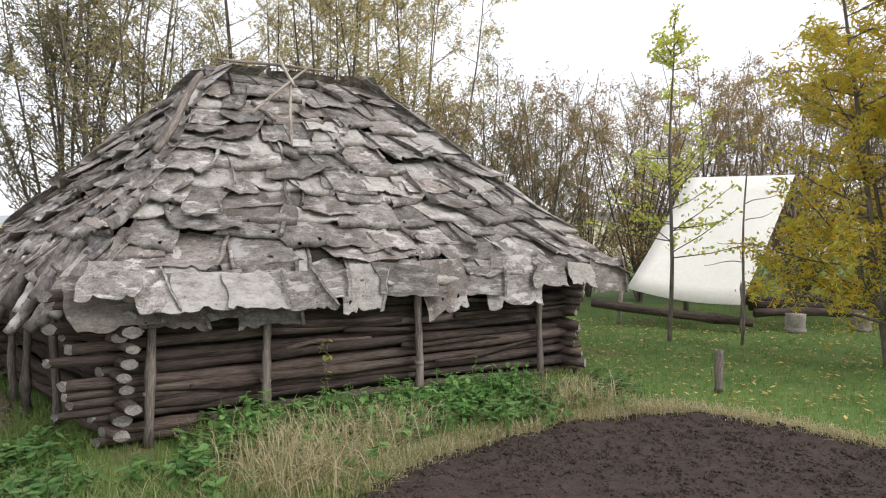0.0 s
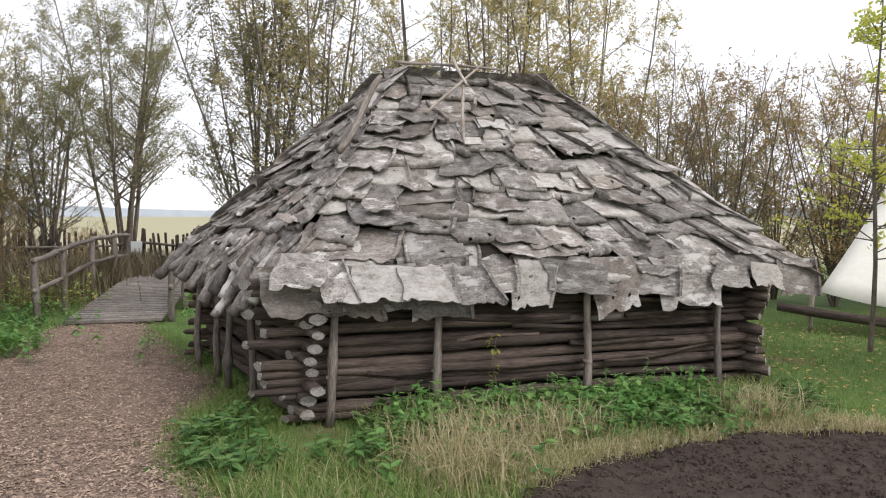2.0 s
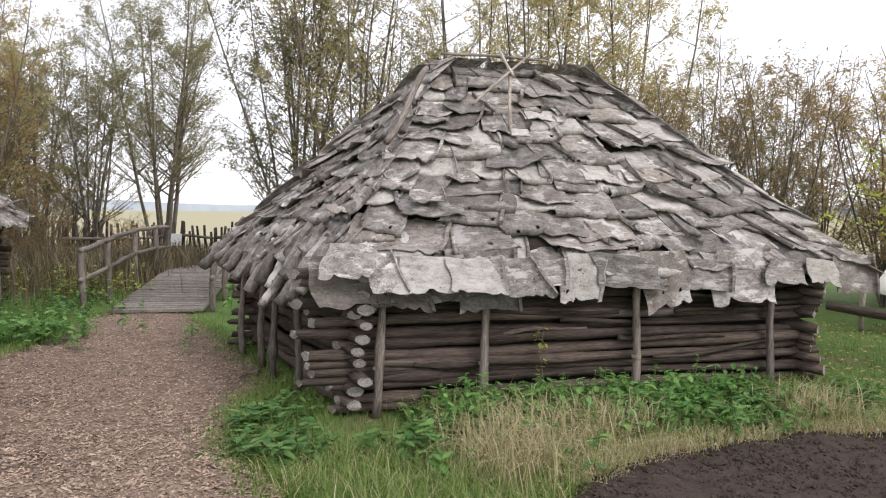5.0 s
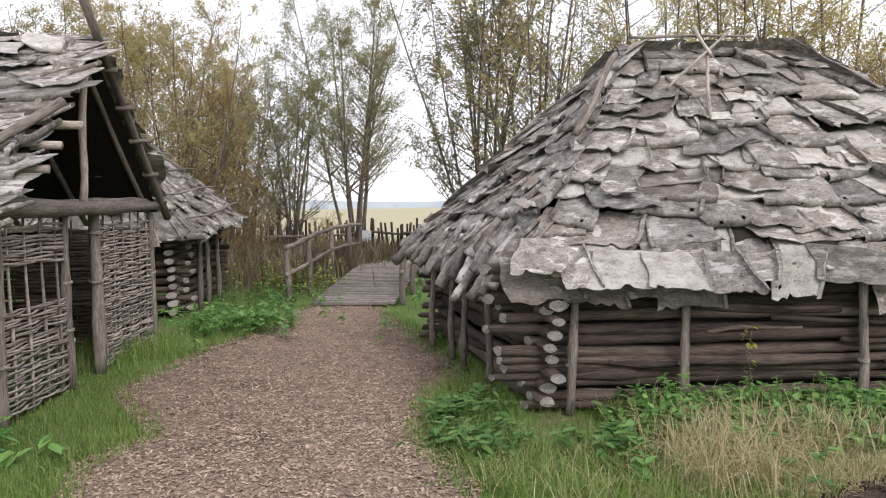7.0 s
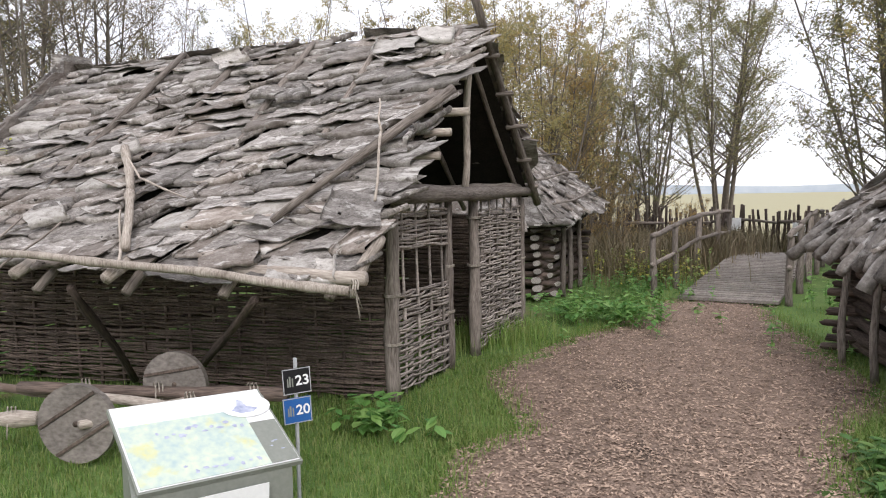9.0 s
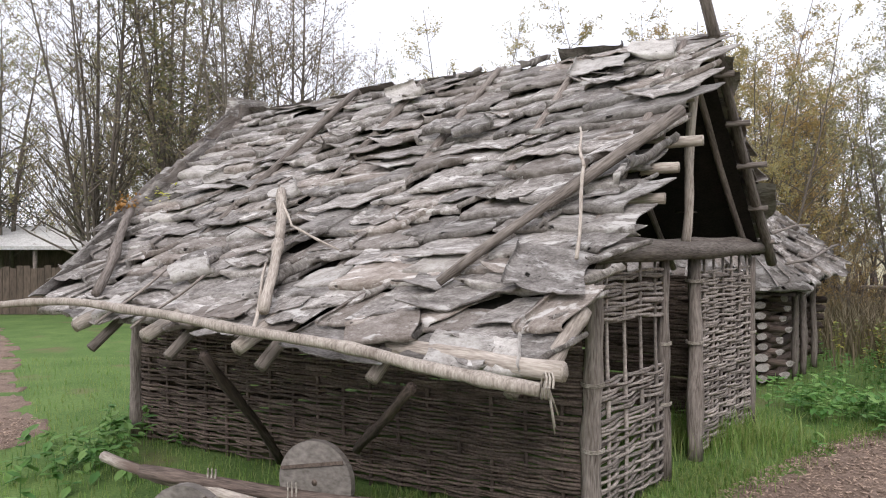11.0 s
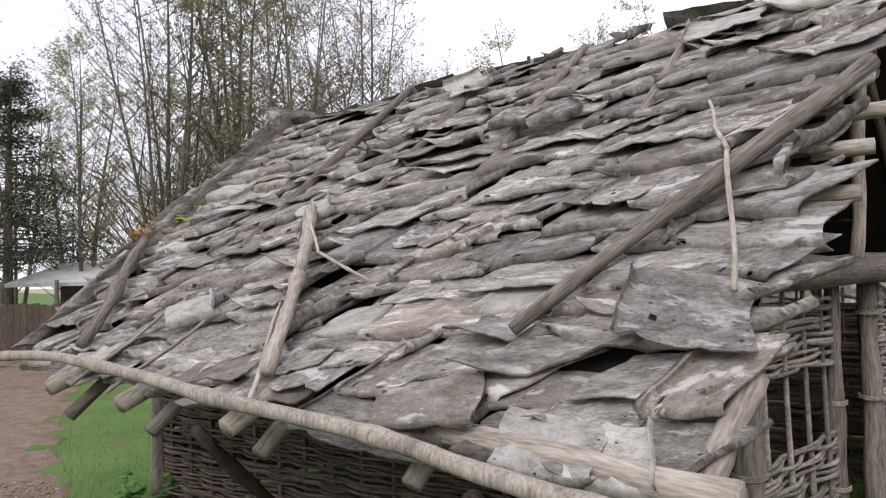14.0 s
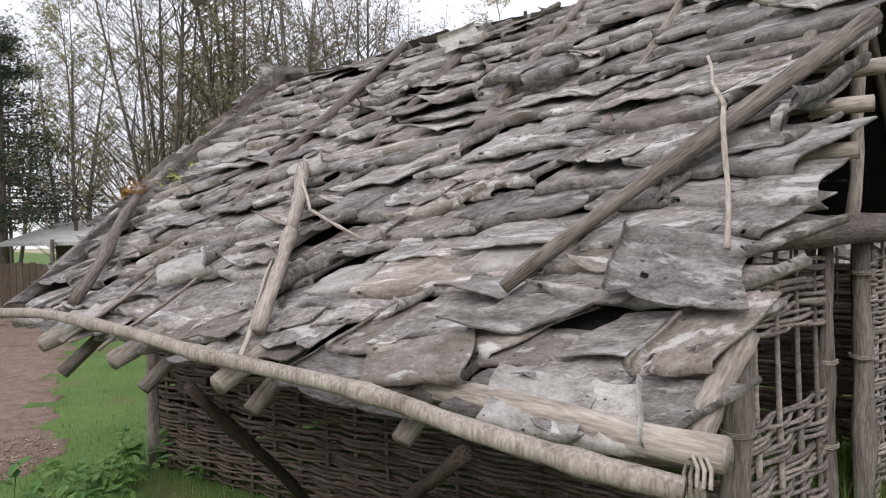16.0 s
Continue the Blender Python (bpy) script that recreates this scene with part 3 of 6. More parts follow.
# hanging sheets at the front eave, and rolled ones along the entrance side
for k in range(13):
    t = 0.03 + k * 0.079
    o = HA.lerp(HB, t) + Vector((0.03, -0.05, 0.06 + U(-0.02, 0.02)))
    w, h = U(0.28, 0.56), U(0.16, 0.40)
    m = axes(o - Vector((0, 0, h * 0.85)), HB - HA, (0, 0, 1)) @ pose(0, 0, 0, -16, U(-8, 8), U(-9, 9)) @ Matrix.Diagonal((w, h * 1.15, 0.5, 1))
    part("bark_sheet", rng.choice(TORN_PALE if k in (5, 11) else TORN), log_hut, under(log_hut, m))
# large pale sheets along the front eave
for t, v, w, h, pale in ((0.035, -0.03, 0.36, 0.34, 0), (0.10, -0.07, 0.26, 0.36, 0), (0.165, -0.075, 0.46, 0.34, 1), (0.245, -0.08, 0.46, 0.33, 1), (0.315, -0.09, 0.36, 0.36, 0), (0.135, 0.27, 0.3, 0.16, 0)):
    o = HA.lerp(HB, t).lerp(HL.lerp(HR, t), v) + Vector((0.06, -0.1, 0.03))
    m = axes(o, HB - HA, HL - HA) @ pose(0, 0, 0, -3 if v < 0 else -8, U(-5, 5), U(-6, 6)) @ Matrix.Diagonal((w, h, 0.5, 1))
    part("bark_sheet", rng.choice(TORN_PALE if pale else TORN), log_hut, under(log_hut, m))
for k in range(18):
    t = 0.02 + k * 0.054
    o = HD.lerp(HA, t)
    d = (HL - o).normalized()
    pole("rolled_sheet", log_hut, o - d * U(0.1, 0.34) + Vector((U(-0.08, 0.02), U(-0.05, 0.05), U(-0.08, 0.0))), o + d * U(0.15, 0.4) + Vector((0, 0, 0.06)), U(0.035, 0.062), U(0.03, 0.05), BARK_SHEET, 0.02, 8)
rm = lambda t, v, up=0.07: HA.lerp(HB, t).lerp(HL.lerp(HR, t), v) + Vector((0.3, -0.45, 0.5)).normalized() * (up + 0.05)
pole("ridge_pole", log_hut, rm(0.0, 1.0, 0.07), rm(0.72, 1.0, 0.07), 0.014, 0.01, POST, 0.01)
pole("tie_stick", log_hut, rm(0.215, 0.70, 0.1), rm(0.575, 1.0, 0.13), 0.015, 0.012, POLE, 0.006)
pole("tie_stick", log_hut, rm(0.37, 1.02, 0.14), rm(0.405, 0.86, 0.13), 0.015, 0.012, POLE, 0.004)
pole("tie_stick", log_hut, rm(0.40, 0.88, 0.1), rm(0.335, 0.55, 0.1), 0.015, 0.012, POLE, 0.006)
pole("edge_pole", log_hut, rm(-0.02, 0.5, 0.08), rm(-0.02, 0.9, 0.08), 0.03, 0.025, POST, 0.02)
tagbuild = Build()
tagbuild.box(axes(rm(0.365, 0.56, 0.10), HB - HA, HL - HA), 0.16, 0.085, 0.012)
part("number_tag", tagbuild.mesh("number_tag", BARK_FRESH), log_hut, Matrix.Translation(-log_hut.location), "pale bark tag with dark marks")

# ---- wattle hut ----
GP0, GP3 = Vector((-5.35, 2.49, 0)), Vector((-7.18, 4.97, 0))
WB = Vector((-8.1, -0.25, 0))
RR, RL = Vector((-5.93, 3.61, 3.04)), Vector((-9.12, 0.62, 2.97))
E0, E1 = Vector((-4.45, 1.72, 1.05)), Vector((-7.08, -0.82, 1.13))
F0, F1 = Vector((-7.3, 5.2, 1.48)), Vector((-10.6, 2.2, 1.48))
wattle_hut = thing("wattle_hut", (-6.8, 2.2, 0), "wattle-walled hut under a steep roof of grey bark sheets", "hut")
gd, wd = (GP3 - GP0).normalized(), (WB - GP0).normalized()
for t in (0.0, 1.05, 1.63, 3.08):
    o = GP0 + gd * t
    r0 = 0.054 if t in (0.0, 1.63) else 0.04
    pole("post", wattle_hut, o, o + Vector((0, 0, 1.47)), r0, r0 * 0.85, POST, 0.01, 10)
for o in (WB, WB + gd * 3.08):
    pole("post", wattle_hut, o, o + Vector((0, 0, 1.45)), 0.055, 0.05, POST, 0.01)
pole("beam", wattle_hut, GP0 - gd * 0.12 + Vector((0.06, 0.05, 1.53)), GP3 + gd * 0.1 + Vector((0.06, 0.05, 1.55)), 0.075, 0.05, POST, 0.012, 10)
pole("beam", wattle_hut, GP0 + gd * 1.2 + Vector((-0.1, -0.1, 1.57)), GP3 + gd * 0.3 + Vector((0, 0.02, 1.6)), 0.04, 0.035, POST, 0.012, 10)
pole("king_post", wattle_hut, GP0 + gd * 1.4 + Vector((0.02, 0, 1.55)), RR + Vector((-0.05, -0.02, -0.35)), 0.035, 0.03, POLE, 0.015)


def rod_mesh(length, stakes, seed, mat, r=0.0075):
    """A woven rod along x that swings in y round the stakes."""
    rr = random.Random(seed)
    b = Build()
    n = stakes * 4
    ph, a = rr.choice((0, math.pi)), rr.uniform(0.016, 0.024)
    w0, w1 = rr.uniform(0, 6), rr.uniform(2, 5)
    pts = [(length * i / n, a * math.sin(math.pi * stakes * i / n + ph), 0.006 * math.sin(w0 + w1 * i / n * 3) + 0.003 * (rr.random() - 0.5)) for i in range(n + 1)]
    b.tube(pts, [r * rr.uniform(0.75, 1.2) for _ in pts], 5, True, 0.1, rr)
    return b.mesh("wattle_rod", mat, True)


def wattle(parent, p, q, z0, z1, stakes, mat, step=0.0155, skip=None, droop=0.0, seed=0, thick=0.0075):
    """A wattle panel between p and q: upright stakes and one rod per row."""
    p, q = Vector(p), Vector(q)
    length = (q - p).length
    meshes = [rod_mesh(length, stakes, seed * 10 + k, mat, thick) for k in range(5)]
    z, k = z0, 0
    while z < z1:
        if not (skip and skip[0] < z < skip[1]):
            o = p + Vector((0, 0, z))
            m = axes(o, (q - p) + Vector((0, 0, U(-0.028, 0.028) - droop * (z1 - z))), Vector((0, 0, 1)).cross(q - p)) @ Matrix.Diagonal((1, 1 if k % 2 else -1, 1, 1))
            part("wattle_rod", rng.choice(meshes), parent, under(parent, m))
        z += step * U(0.8, 1.2)
        k += 1
    sm = stick_mesh("wattle_stake", z1 - z0 + 0.16, 0.014, 0.011, mat, 0.008, 6, 1, seed)
    for s in range(stakes):
        o = p.lerp(q, (s + 0.5) / stakes)
        part("wattle_stake", sm, parent, under(parent, Matrix.Translation(o + Vector((0, 0, z0 - 0.05)))))


# long and rear walls take the wattle with shade in its colour
wattle(wattle_hut, GP0 + wd * 0.06, WB - wd * 0.05, 0.03, 1.42, 17, WATTLE_SHADE_BROWN, 0.0122, seed=3, thick=0.009)
wattle(wattle_hut, GP0 + gd * 0.07, GP0 + gd * 1.02, 0.04, 1.40, 4, WATTLE, 0.021, (0.80, 1.10), seed=4, thick=0.0105)
wattle(wattle_hut, GP0 + gd * 1.70, GP0 + gd * 3.04, 0.06, 1.38, 6, WATTLE, 0.0185, seed=5, thick=0.0105)
wattle(wattle_hut, WB, WB + gd * 3.05, 0.03, 1.4, 10, WATTLE_SHADE_BROWN, 0.026, seed=6, thick=0.018)
wattle(wattle_hut, GP3 + wd * 0.05, GP3 + wd * 3.7, 0.03, 1.3, 12, WATTLE_SHADE_BROWN, 0.026, seed=7, thick=0.018)
for k in range(4):
    o = GP0 + gd * U(1.1, 1.45) + wd * U(0.1, 0.3)
    pole("loose_stick", wattle_hut, o, o + Vector((U(-0.1, 0.1), U(-0.05, 0.15), U(0.4, 0.65))), 0.014, 0.011, POLE, 0.01)
# roof
sn = (E0 - E1).cross(RR - E0).normalized()
sink = sn * 0.065
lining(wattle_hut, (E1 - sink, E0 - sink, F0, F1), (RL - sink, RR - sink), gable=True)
sheet_face(wattle_hut, E1 - sink, E0 - sink, RL - sink, RR - sink, 21, 0.36, 0.03, lift=0.03, skew=0.42, flap=11.5, gaps=((0.985, 1.0, 0, 1),))
sheet_face(wattle_hut, F1, E1, RL, RL, 9, 0.45, 0.0)
sheet_face(wattle_hut, F0, F1, RR - Vector((0, 0, 0.16)), RL - Vector((0, 0, 0.16)), 9, 0.5, 0.02, lift=0.14)
bent_pole("eave_pole", wattle_hut, (-4.31, 1.74, 0.99), E1 + Vector((-0.1, -0.15, 0.03)), ((0.0, 0, 0), (0.06, 0.02, 0.012), (0.14, 0.0, 0.022), (0.24, -0.02, 0.05), (0.34, 0.0, 0.062), (0.44, 0.03, 0.075), (0.55, 0.02, 0.092), (0.66, -0.02, 0.085), (0.78, 0.0, 0.09), (0.90, 0.015, 0.05), (1.0, 0, 0)), 0.029, 0.024, POLE)
pole("purlin", wattle_hut, Vector((-4.33, 1.85, 1.05)), E0.lerp(E1, 0.3) + Vector((-0.12, 0.12, 0.0)), 0.042, 0.04, POLE, 0.006, 9)
for v, ext, rr in ((0.42, 0.30, 0.032), (0.51, 0.30, 0.032), (0.60, 0.36, 0.034), (0.76, 0.2, 0.03), (0.85, 0.2, 0.03), (0.93, 0.2, 0.03)):
    o = E0.lerp(RR, v) - sn * 0.13
    pole("purlin", wattle_hut, o + wd * 0.6, o - wd * (ext - 0.1), rr, rr * 0.9, POLE, 0.006, 9)
for v in (0.12, 0.3, 0.5, 0.68, 0.86):
    o = F0.lerp(RR, v) + Vector((0, 0, -0.06))
    pole("purlin", wattle_hut, o + wd * 0.6, o - wd * U(0.12, 0.25), 0.026, 0.024, POST, 0.006, 9)
for k in range(5):
    o = RR + wd * (0.12 + 0.7 * k)
    e = E0 + wd * (0.1 + 0.7 * k)
    pole("rafter", wattle_hut, e + Vector((0, 0.05, -0.12)), o + Vector((0, 0, -0.1)), 0.032, 0.028, POST, 0.01)
    e = F0 + wd * (0.1 + 0.7 * k)
    pole("rafter", wattle_hut, e + Vector((0, 0, -0.12)), o + Vector((0, 0, -0.1)), 0.03, 0.025, POST, 0.01)
pole("barge_pole", wattle_hut, F0 + Vector((0.05, 0.05, -0.06)), RR + (RR - F0) * 0.12 + Vector((0.03, 0.02, 0.02)), 0.045, 0.035, POST, 0.012)
pole("barge_plank", wattle_hut, E0 + Vector((-0.0, 0.10, -0.04)), E0.lerp(RR, 0.17) + Vector((0.06, 0.05, -0.13)), 0.036, 0.034, POLE, 0.006)
rp = lambda t, v, up=0.1: E1.lerp(E0, t).lerp(RL.lerp(RR, t), v) + sn * (up - 0.075)
# the hip is now a tenth longer than the stretch by which the poles were placed
rq = lambda t, v, up=0.09: rp(1 - (1 - t) * 0.913, v, up)
pole("roof_pole", wattle_hut, rq(0.814, 0.15), rq(1.045, 0.60, 0.15), 0.022, 0.036, POST, 0.012, 9, 5)
pole("roof_pole", wattle_hut, rq(0.545, 0.05, 0.11), rq(0.455, 0.24, 0.13), 0.027, 0.030, POLE, 0.006, 9, 3)
pole("roof_pole", wattle_hut, rq(0.458, 0.235, 0.13), rq(0.35, 0.42, 0.13), 0.029, 0.032, POLE, 0.006, 9, 3)
pole("roof_pole", wattle_hut, rq(0.10, 0.06, 0.11), rq(-0.07, 0.37, 0.11), 0.028, 0.03, POST, 0.012, 9, 4)
pole("roof_pole", wattle_hut, rq(-0.10, 0.37, 0.1), rq(-0.10, 0.62, 0.08), 0.02, 0.016, POST, 0.012, 8, 3)
pole("roof_stick", wattle_hut, rq(1.0, 0.21, 0.1), rq(0.95, 0.42, 0.17), 0.010, 0.009, POLE, 0.006, 6, 2)
pole("roof_stick", wattle_hut, rq(0.95, 0.42, 0.17), rq(0.885, 0.6, 0.1), 0.009, 0.007, POLE, 0.012, 6, 3)
pole("roof_stick", wattle_hut, rq(0.565, -0.01, 0.12), rq(0.46, 0.18, 0.1), 0.010, 0.008, POLE, 0.008, 6, 1)
pole("roof_stick", wattle_hut, rq(0.35, 0.41, 0.15), rq(0.45, 0.29, 0.12), 0.009, 0.008, POLE, 0.006, 6, 1)
pole("roof_stick", wattle_hut, rq(0.45, 0.29, 0.12), rq(0.59, 0.225, 0.1), 0.009, 0.006, POLE, 0.01, 6, 1)
pole("roof_stick", wattle_hut, rq(0.18, -0.02, 0.1), rq(0.22, 0.16, 0.09), 0.009, 0.007, POST, 0.01, 6, 1)
pole("roof_stick", wattle_hut, rq(0.28, -0.02, 0.1), rq(0.33, 0.14, 0.09), 0.009, 0.007, POST, 0.01, 6, 1)
# crumpled, torn and pale sheets that lie over the courses
for t, v, w, h, turn, lift, pale in ((0.77, 0.0, 0.40, 0.30, 8, 0.10, 0), (0.36, 0.40, 0.24, 0.2, 30, 0.12, 1), (0.40, 0.86, 0.30, 0.26, -50, 0.12, 1), (0.46, 0.86, 0.2, 0.16, 25, 0.12, 1), (0.68, 0.62, 0.30, 0.2, 20, 0.13, 0), (0.60, 0.63, 0.28, 0.18, -15, 0.13, 0), (0.84, 0.85, 0.42, 0.3, 4, 0.09, 1), (0.93, 0.88, 0.36, 0.3, -5, 0.09, 1), (0.955, 0.14, 0.42, 0.36, -4, 0.09, 0), (0.90, -0.02, 0.32, 0.24, -6, 0.08, 1), (0.965, -0.02, 0.26, 0.24, 6, 0.08, 1), (0.15, -0.01, 0.3, 0.26, 20, 0.1, 1), (0.30, 0.13, 0.3, 0.2, 30, 0.11, 1)):
    m = axes(rq(t, v, lift), E0 - E1, RR - E0) @ pose(0, 0, 0, U(-12, -4), U(-6, 6), turn) @ Matrix.Diagonal((w, h, 0.42, 1))
    part("bark_sheet", rng.choice(PALE_SHEETS if pale else SHEETS), wattle_hut, under(wattle_hut, m))
for lo, hi in (((-6.852, 0.865, 0.058), (-5.944, 0.423, 0.954)), ((-6.383, 1.328, 0.231), (-4.962, 1.392, 0.905))):
    pole("brace", wattle_hut, lo, hi, 0.03, 0.026, LOG, 0.01)
for t in (0.42, 0.62, 0.8):
    o = E0.lerp(E1, t) + Vector((0.06, -0.05, -0.05))
    pole("rafter_end", wattle_hut, o + Vector((-0.5, 0.5, 0.3)), o, 0.04, 0.042, POLE, 0.004)

# ---- low log hut by the bridge ----
TN, TT = Vector((-8.05, 6.35, 1.03)), Vector((-9.96, 8.86, 1.27))
hd = (TT - TN).normalized()
hb = Vector((-hd.y, hd.x, 0)) * 1.0
TN2, TT2 = TN + hb * 3.0, TT + hb * 3.0
K0, K1 = TN + hb * 1.5 + hd * 0.3 + Vector((0, 0, 1.6)), TT + hb * 1.6 - hd * 0.9 + Vector((0, 0, 1.5))
far_hut = thing("low_log_hut", (-9.9, 6.8, 0), "low log hut with a bark-sheet roof beside a plank bridge", "hut")
lining(far_hut, (TN, TT, TT2, TN2), (K0, K1))
sheet_face(far_hut, TN, TT, K0, K1, 10, 0.30, 0.02)
sheet_face(far_hut, TT, TT2, K1, K1, 9, 0.34, 0.02)
sheet_face(far_hut, TN2, TN, K0, K0, 8, 0.4, 0.02)
q0, q1, q2, q3 = [Vector((p.x, p.y, 0)) for p in (TN + hb * 0.5 + hd * 0.4, TT + hb * 0.5 - hd * 0.5, TT2 - hb * 0.5 - hd * 0.5, TN2 - hb * 0.5 + hd * 0.4)]
for side, (p, q) in enumerate(((q0, q1), (q1, q2), (q2, q3), (q3, q0))):
    for k in range(9):
        log(far_hut, p - out(p, q, U(0.1, 0.25)) + Vector((0, 0, 0.08 + k * 0.12 + (0.06 if side % 2 else 0))), q + out(p, q, U(0.1, 0.25)) + Vector((0, 0, 0.08 + k * 0.12 + (0.06 if side % 2 else 0))), U(0.055, 0.066))
for t in (0.25, 0.45, 0.75):
    o = q0.lerp(q1, t) - hb * 0.2
    pole("post", far_hut, o, o + Vector((0, 0, 1.15)), 0.04, 0.036, POST)
for k in range(4):
    v = 0.15 + 0.2 * k
    pole("roof_pole", far_hut, TN.lerp(K0, v) + Vector((0.1, -0.05, 0.12)), TT.lerp(K1, v) + Vector((0.1, 0.05, 0.12)), 0.018, 0.015, POST, 0.03)

# cord bands round the posts
def band(parent, at, r, z):
    b = Build()
    for k in range(3):
        b.tube([Vector((r * math.cos(a * 0.5236), r * math.sin(a * 0.5236), 0.008 * k + 0.003 * math.sin(a))) for a in range(13)], [0.004] * 13, 5, False)
    part("cord_band", b.mesh("cord_band", ROPE, True), parent, under(parent, Matrix.Translation((at.x, at.y, z))), "pale cord band")


for t, r0, z in ((0.0, 0.064, 0.78), (0.0, 0.064, 0.42), (1.05, 0.044, 0.9), (1.05, 0.044, 0.5), (1.63, 0.064, 0.85), (1.63, 0.066, 1.3), (3.08, 0.044, 0.8)):
    band(wattle_hut, GP0 + gd * t, r0, z)
for t in (0.047, 0.252, 0.58):
    band(log_hut, W0.lerp(W1, t) + Vector((0.542, -0.84, 0)) * 0.12 + Vector((0.015, -0.01, 0)), 0.036, 0.35)

# ---- ground ----
def grid(name, x0, x1, y0, y1, nx, ny, mat, height):
    b = Build()
    b.v = [Vector((x, y, height(x, y))) for j in range(ny + 1) for i in range(nx + 1) for x, y in ((x0 + (x1 - x0) * i / nx, y0 + (y1 - y0) * j / ny),)]
    b.f = [(j * (nx + 1) + i, j * (nx + 1) + i + 1, (j + 1) * (nx + 1) + i + 1, (j + 1) * (nx + 1) + i) for j in range(ny) for i in range(nx)]
    return b.mesh(name, mat, True)


def swell(x, y):
    return 0.02 * noise.noise(Vector((x * 0.6, y * 0.6, 0))) - 0.012


inner = Build()
NG = 160
for jj in range(NG + 1):
    for ii in range(NG + 1):
        gx, gy = -45 + 80 * ii / NG, -25 + 80 * jj / NG
        inner.v.append(Vector((gx, gy, swell(gx, gy))))
inner.f = [(jj * (NG + 1) + ii, jj * (NG + 1) + ii + 1, (jj + 1) * (NG + 1) + ii + 1, (jj + 1) * (NG + 1) + ii) for jj in range(NG) for ii in range(NG)]
rim = [ii for ii in range(NG)] + [(jj + 1) * (NG + 1) - 1 for jj in range(NG)] + [NG * (NG + 1) + ii for ii in range(NG, 0, -1)] + [jj * (NG + 1) for jj in range(NG, 0, -1)]
far_ring = []
for k in rim:
    d = inner.v[k] - Vector((-5, 15, 0))
    far_ring.append(len(inner.v))
    inner.v.append(Vector((-5 + d.x * 40, 15 + d.y * 40, -0.05)))
inner.f += [(rim[k], far_ring[k], far_ring[(k + 1) % len(rim)], rim[(k + 1) % len(rim)]) for k in range(len(rim))]
tagged(new("ground", inner.mesh("ground", LAWN, True)), "rough lawn running out into pale dry meadow", "ground", kind="structure")

PATH_EDGE = [(-1.6, 2.2), (-1.92, 3.25), (-2.6, 3.75), (-3.15, 4.55), (-3.4, 5.5), (-4.8, 6.8), (-6.2, 8.0), (-6.5, 8.6), (-7.75, 8.0), (-6.7, 5.9), (-6.35, 4.9), (-5.6, 3.45), (-4.35, 2.9), (-4.2, 2.35), (-3.5, 1.75), (-2.6, 1.0), (-2.4, -0.6), (-3.6, -1.6), (-6.5, -1.3), (-8.6, -1.1), (-11.0, -2.0), (-14.5, -3.0), (-22, -6), (-23, -9), (-13, -6.5), (-6, -5), (0, -4), (0.3, 0.5), (-0.6, 1.5)]
BED_EDGE = [(-0.6, 3.2), (-0.47, 3.89), (-0.2, 4.3), (0.1, 4.7), (0.8, 5.22), (1.4, 5.5), (1.85, 5.55), (2.42, 5.2), (2.9, 4.65), (3.4, 3.8), (3.6, 2.4), (2.4, 1.6), (1.0, 1.5), (-0.1, 2.2)]


def rough_edge(poly, step=0.12, amount=0.06):
    pts = []
    for k, p in enumerate(poly):
        q = poly[(k + 1) % len(poly)]
        n = max(1, int(math.dist(p, q) / step))
        for i in range(n):
            x, y = p[0] + (q[0] - p[0]) * i / n, p[1] + (q[1] - p[1]) * i / n
            w = Vector((x * 2.2, y * 2.2, 3))
            pts.append((x + amount * (3 * noise.noise(w) + U(-0.5, 0.5)), y + amount * (3 * noise.noise(w + Vector((9, 4, 1))) + U(-0.5, 0.5))))
    return pts


PATH_POLY, BED_POLY = rough_edge(PATH_EDGE), rough_edge(BED_EDGE, 0.1, 0.04)


def patch(name, poly, mat, step, height, label, category):
    """A sheet cut to an uneven outline, standing a little over the lawn."""
    bm = bmesh.new()
    vs = [bm.verts.new((x, y, 0)) for x, y in poly]
    bm.edges.ensure_lookup_table()
    es = [bm.edges.new((vs[k], vs[(k + 1) % len(vs)])) for k in range(len(vs))]
    bmesh.ops.triangle_fill(bm, use_beauty=True, edges=es)
    x0, x1 = min(p[0] for p in poly), max(p[0] for p in poly)
    y0, y1 = min(p[1] for p in poly), max(p[1] for p in poly)
    for axis, lo, hi in ((0, x0, x1), (1, y0, y1)):
        n = int((hi - lo) / step)
        for k in range(1, n):
            co = [0, 0, 0]
            co[axis] = lo + (hi - lo) * k / n
            no = [0, 0, 0]
            no[axis] = 1
            bmesh.ops.bisect_plane(bm, geom=bm.verts[:] + bm.edges[:] + bm.faces[:], plane_co=co, plane_no=no)
    for v in bm.verts:
        edge = any(len(e.link_faces) < 2 for e in v.link_edges)
        v.co.z = -0.03 if edge else height(v.co.x, v.co.y)
    bmesh.ops.recalc_face_normals(bm, faces=bm.faces[:])
    me = bpy.data.meshes.new(name)
    bm.to_mesh(me)
    bm.free()
    if me.polygons[0].normal.z < 0:
        me.flip_normals()
    me.materials.append(mat)
    me.polygons.foreach_set("use_smooth", [True] * len(me.polygons))
    return tagged(new(name, me), label, category, kind="structure")


patch("path", PATH_POLY, CHIP_BED, 0.4, lambda x, y: swell(x, y) + 0.018, "footpath strewn with brown wood chips", "path")
